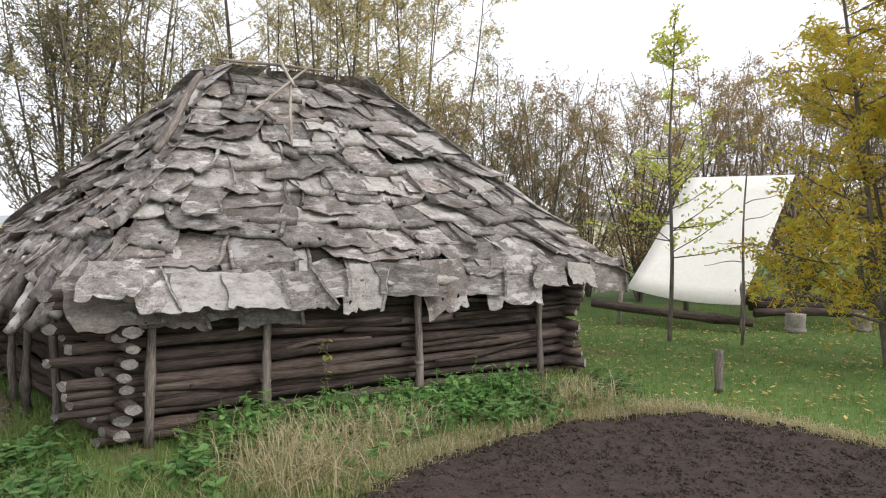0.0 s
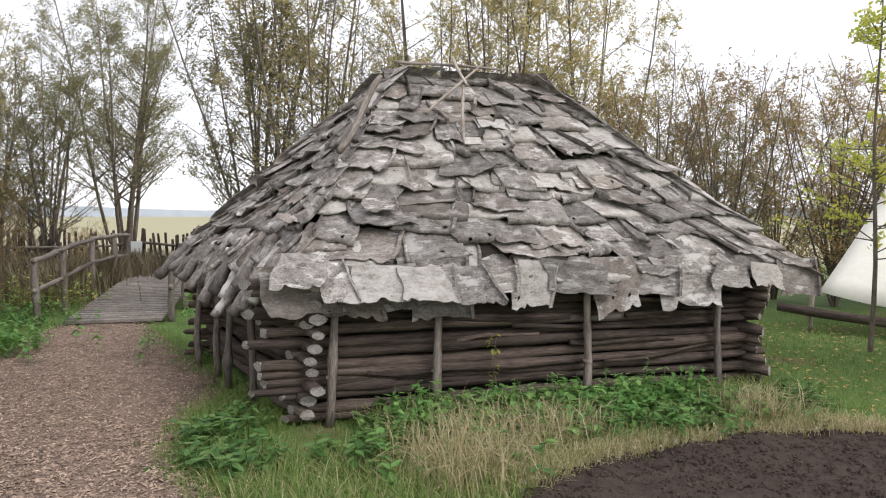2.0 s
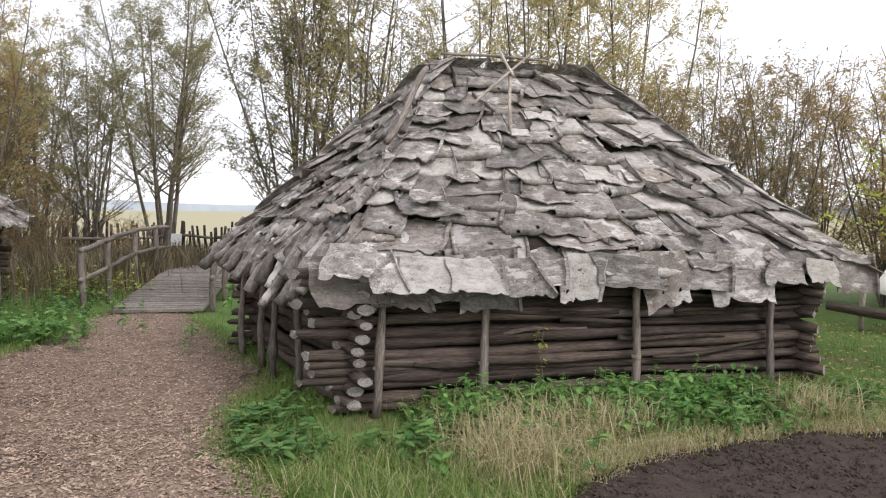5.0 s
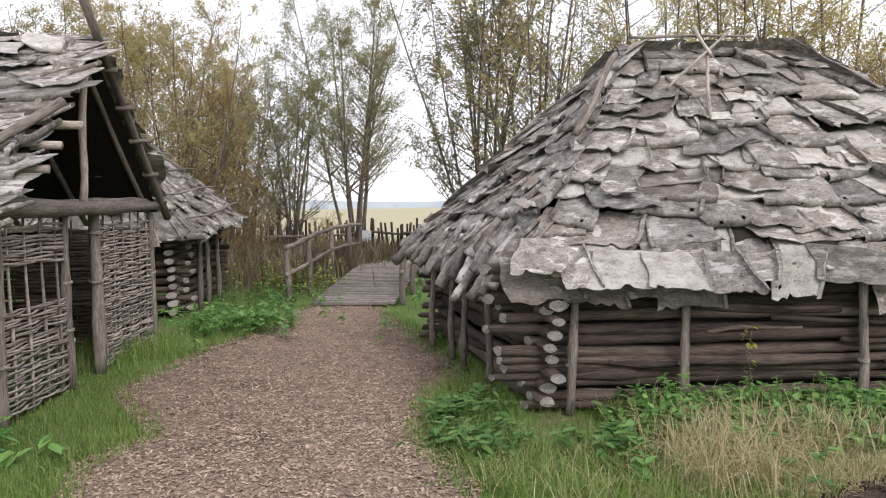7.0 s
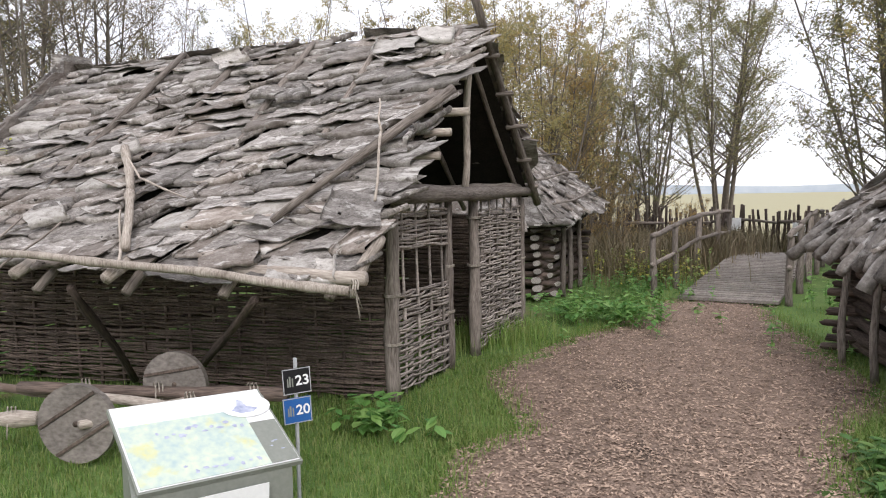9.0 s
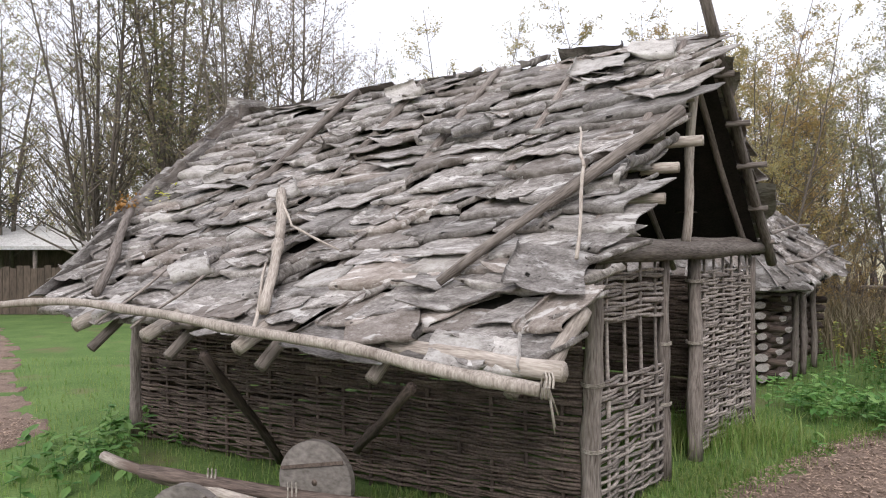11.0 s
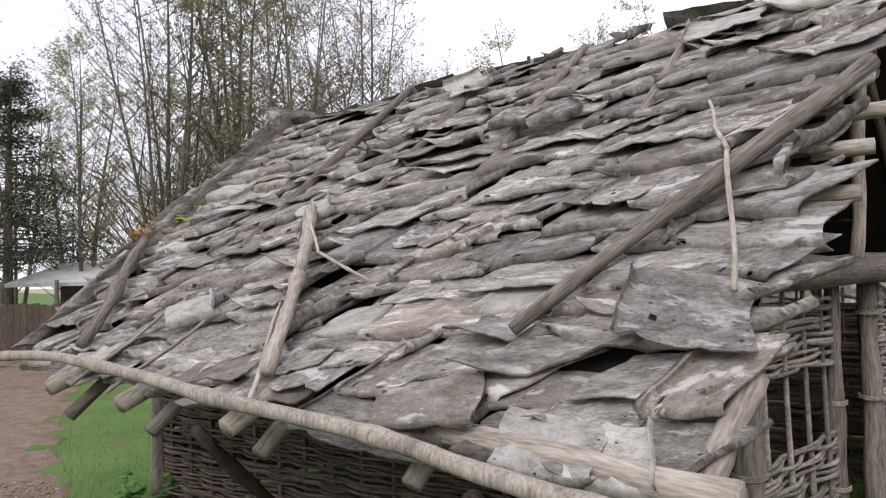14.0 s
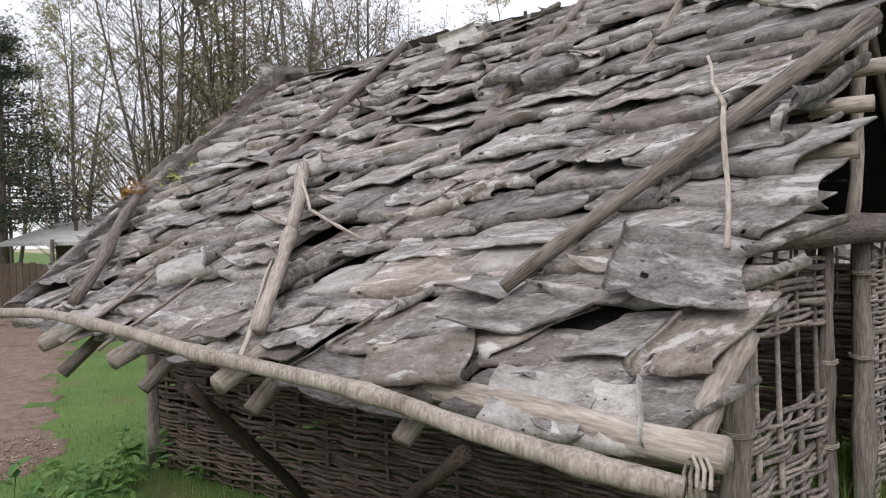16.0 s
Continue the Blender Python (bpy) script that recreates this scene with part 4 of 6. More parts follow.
patch("vegetable_bed", BED_POLY, SOIL, 0.12, lambda x, y: 0.035 + 0.03 * noise.noise(Vector((x * 3, y * 3, 5))) + 0.02 * noise.noise(Vector((x * 11, y * 11, 5))), "bare dug bed of dark crumbly soil", "soil")

HUT_PLANS = [[(p.x, p.y) for p in q] for q in ((W0, W1, W2, W3), (GP0, GP3, WB + gd * 3.08, WB), (q0, q1, q2, q3))]
free = lambda x, y: not any(inside((x, y), h) for h in HUT_PLANS)


def scatter(name, n, where, make, mat, label, category):
    """n small pieces as one object of kind stuff."""
    b = Build()
    k = 0
    tries = 0
    while k < n and tries < n * 30:
        tries += 1
        p = where()
        if p is None:
            continue
        make(b, *p)
        k += 1
    return tagged(new(name, b.mesh(name, mat)), label, category, kind="stuff")


def chip(b, x, y):
    s, w, a = U(0.006, 0.022), U(0.003, 0.009), U(0, 6.28)
    m = pose(x, y, swell(x, y) + 0.02 + U(0, 0.008), U(-25, 25), U(-25, 25), math.degrees(a))
    b.add([m @ Vector(c) for c in ((-s, -w, 0), (s, -w * U(0.5, 1), 0), (s * U(0.7, 1), w, 0), (-s * U(0.6, 1), w, 0), (0, 0, 0.005))], [(0, 1, 4), (1, 2, 4), (2, 3, 4), (3, 0, 4)])


def on_path():
    x, y = U(-9, 0.4), U(-2, 8.6)
    d = math.hypot(x + 1.5, y - 0.5)
    return (x, y) if rng.random() < min(1, (3.5 / (d + 0.1)) ** 1.3) and inside((x, y), PATH_EDGE) else None


scatter("wood_chips", 52000, on_path, chip, CHIP, "loose brown wood chips on the footpath", "wood chips")


def clod(b, x, y):
    s = U(0.004, 0.014) if rng.random() < 0.95 else U(0.014, 0.026)
    m = pose(x, y, 0.035 + 0.03 * noise.noise(Vector((x * 3, y * 3, 5))) + 0.02 * noise.noise(Vector((x * 11, y * 11, 5))), U(0, 90), U(0, 90), U(0, 360))
    b.add([m @ Vector((c[0] * s * U(0.6, 1.2), c[1] * s * U(0.6, 1.2), c[2] * s * U(0.6, 1.2))) for c in ((1, 0, 0), (-1, 0, 0), (0, 1, 0), (0, -1, 0), (0, 0, 1), (0, 0, -1))], [(0, 2, 4), (2, 1, 4), (1, 3, 4), (3, 0, 4), (2, 0, 5), (1, 2, 5), (3, 1, 5), (0, 3, 5)])


def on_bed():
    x, y = U(-0.6, 3.2), U(3.4, 5.6)
    return (x, y) if inside((x, y), BED_EDGE) else None


scatter("soil_clods", 9000, on_bed, clod, CLOD, "small dark clods on the dug bed", "soil")


def blade(b, x, y, h=0.06, lean=0.5, w=0.0025):
    a, l, h = U(0, 6.28), U(0.1, lean), h * U(0.5, 1.3)
    c, s = math.cos(a), math.sin(a)
    z = swell(x, y)
    px, py = -s * w, c * w
    b.add([Vector((x - px, y - py, z)), Vector((x + px, y + py, z)), Vector((x + c * l * h * 0.4 + px * 0.8, y + s * l * h * 0.4 + py * 0.8, z + h * 0.6)), Vector((x + c * l * h * 0.4 - px * 0.8, y + s * l * h * 0.4 - py * 0.8, z + h * 0.6)), Vector((x + c * l * h, y + s * l * h, z + h * (1 - 0.3 * l)))], [(0, 1, 2, 3), (3, 2, 4)])


def on_lawn(x0, x1, y0, y1, cx, cy, reach):
    def pick():
        x, y = U(x0, x1), U(y0, y1)
        d = math.hypot(x - cx, y - cy)
        if rng.random() > min(1, (reach / (d + 0.1)) ** 1.5) or inside((x, y), PATH_POLY_C) or inside((x, y), BED_EDGE) or not free(x, y):
            return None
        return x, y
    return pick


PATH_POLY_C = PATH_EDGE
scatter("lawn_grass", 42000, on_lawn(-3.5, 8, 3.2, 13, 0, 3, 3.0), lambda b, x, y: blade(b, x, y, 0.05), BLADE, "short green lawn grass", "grass")
scatter("lawn_grass", 26000, on_lawn(-13, -2.5, -5, 9, -3, 1, 3.0), lambda b, x, y: blade(b, x, y, 0.06), BLADE, "green grass along the footpath", "grass")


def lectern_lawn():
    x, y = U(-6.2, -2.5), U(-1.0, 4.0)
    return (x, y) if not inside((x, y), PATH_EDGE) and free(x, y) else None


scatter("lawn_grass", 22000, lectern_lawn, lambda b, x, y: blade(b, x, y, 0.05 + 0.05 * max(0, noise.noise(Vector((x * 3, y * 3, 2)))), 1.1, 0.0028), BLADE, "uncut green grass round the lectern", "grass")


def near_hut_edge():
    t = U(0.12, 1.05)
    o = W0.lerp(W1, t) + Vector((0.542, -0.84, 0)) * (0.1 + abs(rng.gauss(0, 0.35)))
    return (o.x, o.y) if not inside((o.x, o.y), BED_EDGE) and not inside((o.x, o.y), PATH_EDGE) else None


scatter("tall_grass", 7000, near_hut_edge, lambda b, x, y: blade(b, x, y, 0.17, 0.9, 0.003), BLADE, "tall rank grass against the log wall", "grass")


def bed_verge():
    k = rng.randrange(1, 9)
    o = lerp((*BED_EDGE[k], 0), (*BED_EDGE[k + 1], 0), rng.random())
    o = o + Vector((-0.5, 0.8, 0)) * abs(rng.gauss(0, 0.16)) + Vector((U(-0.1, 0.1), U(-0.1, 0.1), 0))
    return (o.x, o.y)


scatter("dry_grass", 8000, bed_verge, lambda b, x, y: blade(b, x, y, 0.12, 1.3, 0.0028), STRAW, "bleached dry grass round the soil bed", "grass")
TUFTS = [(-0.75, 4.45), (-0.55, 4.75), (-1.0, 4.15), (0.95, 5.75), (0.9, 5.65), (-0.35, 4.9), (-1.2, 4.4), (-0.95, 4.75), (-0.7, 4.2), (-0.85, 3.9)]


def on_tuft():
    c = rng.choice(TUFTS)
    return c[0] + rng.gauss(0, 0.16), c[1] + rng.gauss(0, 0.14)


scatter("straw_tufts", 2400, on_tuft, lambda b, x, y: blade(b, x, y, 0.30, 1.5, 0.0032), STRAW, "straw-coloured tufts of dead grass", "grass")


def weed_leaf(b, x, y, z, a, size, tilt):
    m = pose(x, y, z, 0, 0, math.degrees(a)) @ pose(0, 0, 0, 0, tilt, 0)
    pts = ((0, 0, 0), (0.35, -0.3, 0.02), (0.75, -0.2, 0.0), (1, 0, -0.08), (0.75, 0.2, 0.0), (0.35, 0.3, 0.02), (0.5, 0, -0.05))
    b.add([m @ (Vector(p) * size) for p in pts], [(0, 1, 6), (1, 2, 6), (2, 3, 6), (3, 4, 6), (4, 5, 6), (5, 0, 6)])


def weed(b, x, y, high=0.22, size=0.07):
    h = high * U(0.5, 1.2)
    dx, dy = U(-0.05, 0.05), U(-0.05, 0.05)
    b.tube([(x, y, 0), (x + dx, y + dy, h)], [0.003, 0.002], 3, False)
    for k in range(rng.randrange(7, 12)):
        t = U(0.3, 1.0)
        weed_leaf(b, x + dx * t, y + dy * t, h * t, U(0, 6.28), size * U(0.6, 1.2), U(-25, 35))


def weeds_front():
    t = U(0.04, 0.82)
    o = W0.lerp(W1, t) + Vector((0.542, -0.84, 0)) * (0.18 + abs(rng.gauss(0, 0.42)))
    return (o.x, o.y) if math.hypot(o.x + 2.0, o.y - 4.5) > 0.55 and noise.noise(Vector((o.x * 1.7, o.y * 1.7, 4))) > U(-0.5, 0.15) and not inside((o.x, o.y), BED_EDGE) and not inside((o.x, o.y), PATH_EDGE) else None


scatter("nettles", 760, weeds_front, lambda b, x, y: weed(b, x, y, 0.10 + 0.2 * rng.random(), U(0.045, 0.085)), WEED, "green nettles and seedlings at the hut's foot", "weeds")


def clump(cx, cy, sx, sy):
    return lambda: (cx + rng.gauss(0, sx), cy + rng.gauss(0, sy))


scatter("weed_patch", 120, clump(-7.1, 6.0, 0.45, 0.4), lambda b, x, y: weed(b, x, y, 0.3, 0.09), WEED, "leafy weeds beside the footpath", "weeds")
scatter("weed_patch", 60, clump(-8.1, 7.6, 0.5, 0.4), lambda b, x, y: weed(b, x, y, 0.35, 0.08), WEED, "leafy weeds by the bridge", "weeds")
scatter("weed_patch", 16, clump(-4.75, 2.15, 0.14, 0.12), lambda b, x, y: weed(b, x, y, 0.2, 0.11), WEED, "broad-leaved weed at the corner post", "weeds")
scatter("weed_patch", 45, clump(-7.6, -0.35, 0.5, 0.25), lambda b, x, y: weed(b, x, y, 0.25, 0.1), WEED, "broad-leaved weeds under the eave", "weeds")
scatter("weed_patch", 40, clump(-3.9, 7.3, 0.5, 0.5), lambda b, x, y: weed(b, x, y, 0.25, 0.08), WEED, "leafy weeds behind the log hut", "weeds")
scatter("tall_grass", 1600, clump(-6.75, 4.15, 0.25, 0.4), lambda b, x, y: blade(b, x, y, 0.25, 0.9, 0.003), BLADE, "tall grass at the wattle wall", "grass")
LITTER = material("fallen_leaves", (0.25, 0.17, 0.06), (0.50, 0.38, 0.14), 20, 0.8, 0.0, vary=0.4, island=True)


def litter(b, x, y):
    m = pose(x, y, swell(x, y) + 0.03, U(-20, 20), U(-20, 20), U(0, 360))
    s = U(0.015, 0.035)
    b.add([m @ Vector(c) for c in ((-s, 0, 0), (0, -s * 0.5, 0.004), (s, 0, 0), (0, s * 0.5, 0.004))], [(0, 1, 2, 3)])


scatter("fallen_leaves", 4000, on_lawn(0.8, 8, 5, 11, 3, 7, 6.0), litter, LITTER, "yellow fallen leaves on the lawn", "leaves")

VERGE = [(-3.15, 4.6), (-2.6, 3.75), (-1.9, 3.2), (-0.65, 3.3), (-0.2, 4.35), (0.1, 4.75), (0.8, 5.3), (1.5, 5.6), (1.5, 6.7), (-2.2, 4.75), (-2.6, 5.0), (-3.2, 5.4)]


def on_verge():
    x, y = U(-3.2, 1.5), U(3.2, 6.7)
    return (x, y) if math.hypot(x + 2.0, y - 4.45) > U(0.3, 0.6) and inside((x, y), VERGE) and free(x, y) else None


def long_blade(b, x, y):
    """A long arching blade in four pieces."""
    a, h, w = U(0, 6.28), U(0.06, 0.19), U(0.002, 0.0045)
    c, s, l = math.cos(a), math.sin(a), U(0.3, 1.3)
    for k in range(4):
        t = k / 3
        px, py = -s * w * (1 - t * 0.9), c * w * (1 - t * 0.9)
        o = Vector((x + c * l * h * t * t, y + s * l * h * t * t, h * (t - 0.35 * l * t * t * 0.8) - 0.01))
        b.v += [o - Vector((px, py, 0)), o + Vector((px, py, 0))]
    n = len(b.v)
    b.f += [(n - 8 + 2 * k, n - 7 + 2 * k, n - 5 + 2 * k, n - 6 + 2 * k) for k in range(3)]


scatter("verge_grass", 15000, on_verge, long_blade, BLADE, "rank uncut grass between the bed and the hut", "grass")
def verge_band(lo, hi):
    def pick():
        p = on_verge()
        if p is None:
            return None
        d = fout.dot(Vector((p[0], p[1], 0)) - W0) + U(-0.2, 0.2)
        return p if lo < d < hi else None
    return pick


scatter("verge_straw", 2000, verge_band(0.55, 3), long_blade, STRAW, "dead straw among the uncut grass", "grass")
scatter("verge_weeds", 620, verge_band(0, 0.95), lambda b, x, y: weed(b, x, y, 0.16, U(0.055, 0.10)), WEED, "low leafy weeds among the uncut grass", "weeds")


def path_rim():
    k = rng.choice((1, 2, 3, 4, 5, 8, 9, 10, 11, 12, 13, 14, 15))
    o = lerp((*PATH_EDGE[k], 0), (*PATH_EDGE[k + 1], 0), rng.random()) + Vector((rng.gauss(0, 0.1), rng.gauss(0, 0.1), 0))
    return (o.x, o.y) if free(o.x, o.y) else None


scatter("edge_grass", 7000, path_rim, lambda b, x, y: blade(b, x, y, 0.08, 1.0, 0.003), BLADE, "tufts of grass creeping over the path's edge", "grass")


def pebble(b, x, y):
    s = U(0.010, 0.030)
    m = pose(x, y, 0.03, U(0, 90), U(0, 90), U(0, 360))
    b.add([m @ Vector((c[0] * s, c[1] * s * 0.8, c[2] * s * 0.7)) for c in ((1, 0, 0), (-1, 0, 0), (0, 1, 0), (0, -1, 0), (0, 0, 1), (0, 0, -1))], [(0, 2, 4), (2, 1, 4), (1, 3, 4), (3, 0, 4), (2, 0, 5), (1, 2, 5), (3, 1, 5), (0, 3, 5)])


PEBBLE = material("pale_pebbles", (0.45, 0.43, 0.40), (0.68, 0.66, 0.62), 20, 0.8, 0.2, vary=0.2, island=True)
scatter("pebbles", 90, bed_verge, pebble, PEBBLE, "small pale pebbles round the soil bed", "pebbles")

DEAD = leaf_material("dead_stems", [(0.16, 0.12, 0.075), (0.24, 0.19, 0.11), (0.13, 0.115, 0.06), (0.30, 0.25, 0.15)], 0.2)


def along_fence():
    (x0, y0), (x1, y1), d = rng.choice((((-20, 11.0), (-12.6, 14.6), 0.5), ((-12.6, 14.6), (-3.6, 18.4), 0.5), ((-14.5, 12.9), (-9.8, 9.6), 0.7), ((-10.2, 11.6), (-11.4, 13.6), 0.4)))
    t = rng.random()
    return x0 + (x1 - x0) * t + rng.gauss(0, d), y0 + (y1 - y0) * t + rng.gauss(0, d)


scatter("dead_growth", 14000, along_fence, lambda b, x, y: blade(b, x, y, 0.72, 0.6, 0.010), DEAD, "brown dead stems and reeds along the stake fence", "dead stems")
scatter("bramble", 110, clump(-9.0, 9.0, 0.5, 0.45), lambda b, x, y: weed(b, x, y, 0.55, 0.07), BRAMBLE, "yellowing bramble between the hut and the bridge", "bramble")
scatter("bramble", 90, clump(-5.6, 9.2, 0.35, 0.5), lambda b, x, y: weed(b, x, y, 0.4, 0.08), WEED, "green bramble beside the bridge and the log hut", "bramble")

# climbing plant on the log wall
vine = thing("climbing_plant", (-0.98, 5.38, 0), "thin yellow-leaved plant climbing the log wall", "plant")
vb, vl = Build(), Build()
vb.tube([(0, 0, 0), (0.02, 0.02, 0.2), (-0.02, 0.05, 0.4), (0.01, 0.08, 0.62)], [0.005, 0.004, 0.003, 0.002], 5)
for k in range(26):
    z = U(0.1, 0.62)
    weed_leaf(vl, U(-0.03, 0.03), U(-0.04, 0.02), z, U(0, 6.28), U(0.03, 0.06), U(0, 50))
part("stem", vb.mesh("stem", STEM, True), vine)
part("leaves", vl.mesh("leaves", LIME), vine, label="yellow-green leaves")

# moss and seedlings on the wattle hut's hip
moss = thing("dry_moss", rq(-0.11, 0.38, 0.1), "orange-brown dry moss on a roof pole", "moss")
ml, mg = Build(), Build()
for k in range(160):
    weed_leaf(ml, rng.gauss(0, 0.05), rng.gauss(0, 0.05), rng.gauss(0.02, 0.05), U(0, 6.28), U(0.02, 0.045), U(-60, 60))
for k in range(26):
    o = rq(-0.08 + U(-0.02, 0.1), 0.46 + U(-0.04, 0.06), 0.1) - Vector(moss.location)
    weed_leaf(mg, o.x, o.y, o.z, U(0, 6.28), U(0.03, 0.05), U(-40, 40))
part("moss", ml.mesh("moss", leaf_material("moss", [(0.30, 0.14, 0.03), (0.42, 0.22, 0.05), (0.22, 0.11, 0.03)], 0.2)), moss)
part("seedlings", mg.mesh("seedlings", LIME), moss, label="yellow-green seedlings")

# low hills far beyond the meadow, the haze of distance painted in pale blue-grey
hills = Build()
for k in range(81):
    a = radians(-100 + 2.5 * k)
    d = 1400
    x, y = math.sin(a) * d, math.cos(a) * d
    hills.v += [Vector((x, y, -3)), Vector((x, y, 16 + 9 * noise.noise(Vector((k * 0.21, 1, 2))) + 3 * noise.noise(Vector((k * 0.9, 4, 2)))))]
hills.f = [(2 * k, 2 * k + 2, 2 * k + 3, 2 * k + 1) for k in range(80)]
HILL = material("haze_tinted_hills", (0.42, 0.48, 0.56), (0.52, 0.57, 0.63), 0.01, 1.0, 0.0, fine=0.05, vary=0)
tagged(new("backdrop", hills.mesh("backdrop", HILL)), "low hills on the horizon, haze put into their colour", "hills", kind="structure")

# ---- trees ----
def tree_meshes(seed, stems, height, spread, leaves, leaf, leaf_size, limbs=11, twigs=4, r0=0.05, bare=0.25, droop=0.0):
    """Branch and crown meshes of a many-stemmed tree: bent tapering stems, limbs, twigs, and single leaves along the twigs."""
    r = random.Random(seed)
    wood, crown = Build(), Build()
    for s in range(stems):
        a = 6.283 * s / stems + r.uniform(-0.5, 0.5)
        tip = Vector((math.cos(a), math.sin(a), 0)) * spread * r.uniform(0.3, 1.0)
        h = height * r.uniform(0.7, 1.0)
        bend = r.uniform(0.6, 1.6)
        wig = [r.uniform(0, 6) for _ in range(2)]
        path = lambda t: Vector((tip.x * t ** bend + 0.12 * math.sin(4 * t + wig[0]) * t, tip.y * t ** bend + 0.12 * math.sin(5 * t + wig[1]) * t, h * t))
        ts = [0, 0.12, 0.25, 0.4, 0.55, 0.7, 0.85, 1.0]
        q = r0 * r.uniform(0.7, 1.2)
        wood.tube([path(t) + Vector((math.cos(a), math.sin(a), 0)) * q * 1.5 for t in ts], [q * (1 - 0.9 * t) + 0.003 for t in ts], 6, False, 0.1, r)
        for k in range(limbs):
            t = r.uniform(bare, 0.98)
            o = path(t) + Vector((math.cos(a), math.sin(a), 0)) * q * 1.5
            b = r.uniform(0, 6.283)
            d = Vector((math.cos(b), math.sin(b), r.uniform(0.5, 1.4) - droop)).normalized()
            ln = height * 0.24 * (1.15 - t) * r.uniform(0.7, 1.4)
            e = o + d * ln
            mid = o.lerp(e, 0.5) + Vector((0, 0, -0.04 * ln))
            wood.tube([o, mid, e], [q * (1 - 0.85 * t) * 0.5 + 0.002, q * (1 - t) * 0.3 + 0.002, 0.0015], 4, False, 0, r)
            for w in range(twigs):
                u = r.uniform(0.25, 1.0)
                p = o.lerp(e, u)
                g = (d + Vector((r.uniform(-1, 1), r.uniform(-1, 1), r.uniform(-0.6, 0.9) - droop)) * 0.9).normalized()
                tl = r.uniform(0.25, 0.6) * height / 7
                x = p + g * tl
                wood.tube([p, x], [0.004, 0.0015], 3, False, 0, r)
                for m in range(int(leaves * 1.9)):
                    c = p.lerp(x, r.uniform(0.15, 1.05)) + Vector((r.uniform(-1, 1), r.uniform(-1, 1), r.uniform(-1, 1))) * 0.07
                    n1 = Vector((r.uniform(-1, 1), r.uniform(-1, 1), r.uniform(-1, 0.6))).normalized()
                    n2 = n1.cross(Vector((r.uniform(-1, 1), r.uniform(-1, 1), r.uniform(-1, 1)))).normalized()
                    z = leaf_size * r.uniform(0.5, 1.1)
                    crown.add([c - n1 * z * 0.8, c + n2 * z * 0.5, c + n1 * z], [(0, 1, 2)])
    return wood.mesh("trunk", STEM, True), crown.mesh("crown", leaf)


def plant_tree(name, meshes, label, category, group=""):
    t = thing(name, (0, 0, 0), label, category, group)
    part("trunk", meshes[0], t)
    part("crown", meshes[1], t)
    return t


KINDS = [
    plant_tree("willow_tree", tree_meshes(1, 9, 7.5, 1.9, 7, WILLOW, 0.06, 17, 6, 0.036), "many-stemmed willow with sparse olive autumn leaves", "tree", "willow thicket"),
    plant_tree("willow_tree", tree_meshes(2, 8, 8.0, 1.8, 9, WILLOW, 0.065, 17, 6, 0.036), "tall many-stemmed willow with olive and gold leaves", "tree", "willow thicket"),
    plant_tree("willow_tree", tree_meshes(3, 8, 7.0, 1.7, 8, RUSSET, 0.06, 16, 6, 0.034), "many-stemmed willow turning russet", "tree", "willow thicket"),
    plant_tree("willow_tree", tree_meshes(4, 9, 7.0, 1.8, 8, GREYGREEN, 0.055, 18, 6, 0.034, 0.15), "half-bare grey willow with thinning leaves", "tree", "willow thicket"),
    plant_tree("willow_tree", tree_meshes(5, 12, 4.5, 1.6, 5, RUSSET, 0.05, 13, 5, 0.02, 0.04), "dense low willow scrub", "shrub", "willow thicket"),
    plant_tree("alder_tree", tree_meshes(6, 3, 9.0, 1.1, 8, GREYGREEN, 0.07, 26, 6, 0.075, 0.16), "slender straight alder with thinning leaves", "tree", "tall trees"),
    plant_tree("alder_tree", tree_meshes(7, 7, 9.0, 2.0, 3, DRY_LEAF, 0.055, 26, 8, 0.045, 0.12), "slender forked tree with thin brownish leaves", "tree", "tall trees"),
    plant_tree("dark_stemmed_tree", tree_meshes(8, 7, 9.0, 2.3, 9, GREYGREEN, 0.055, 34, 9, 0.062, 0.24), "clump of dark stems with thin grey-green leaves", "tree"),
]
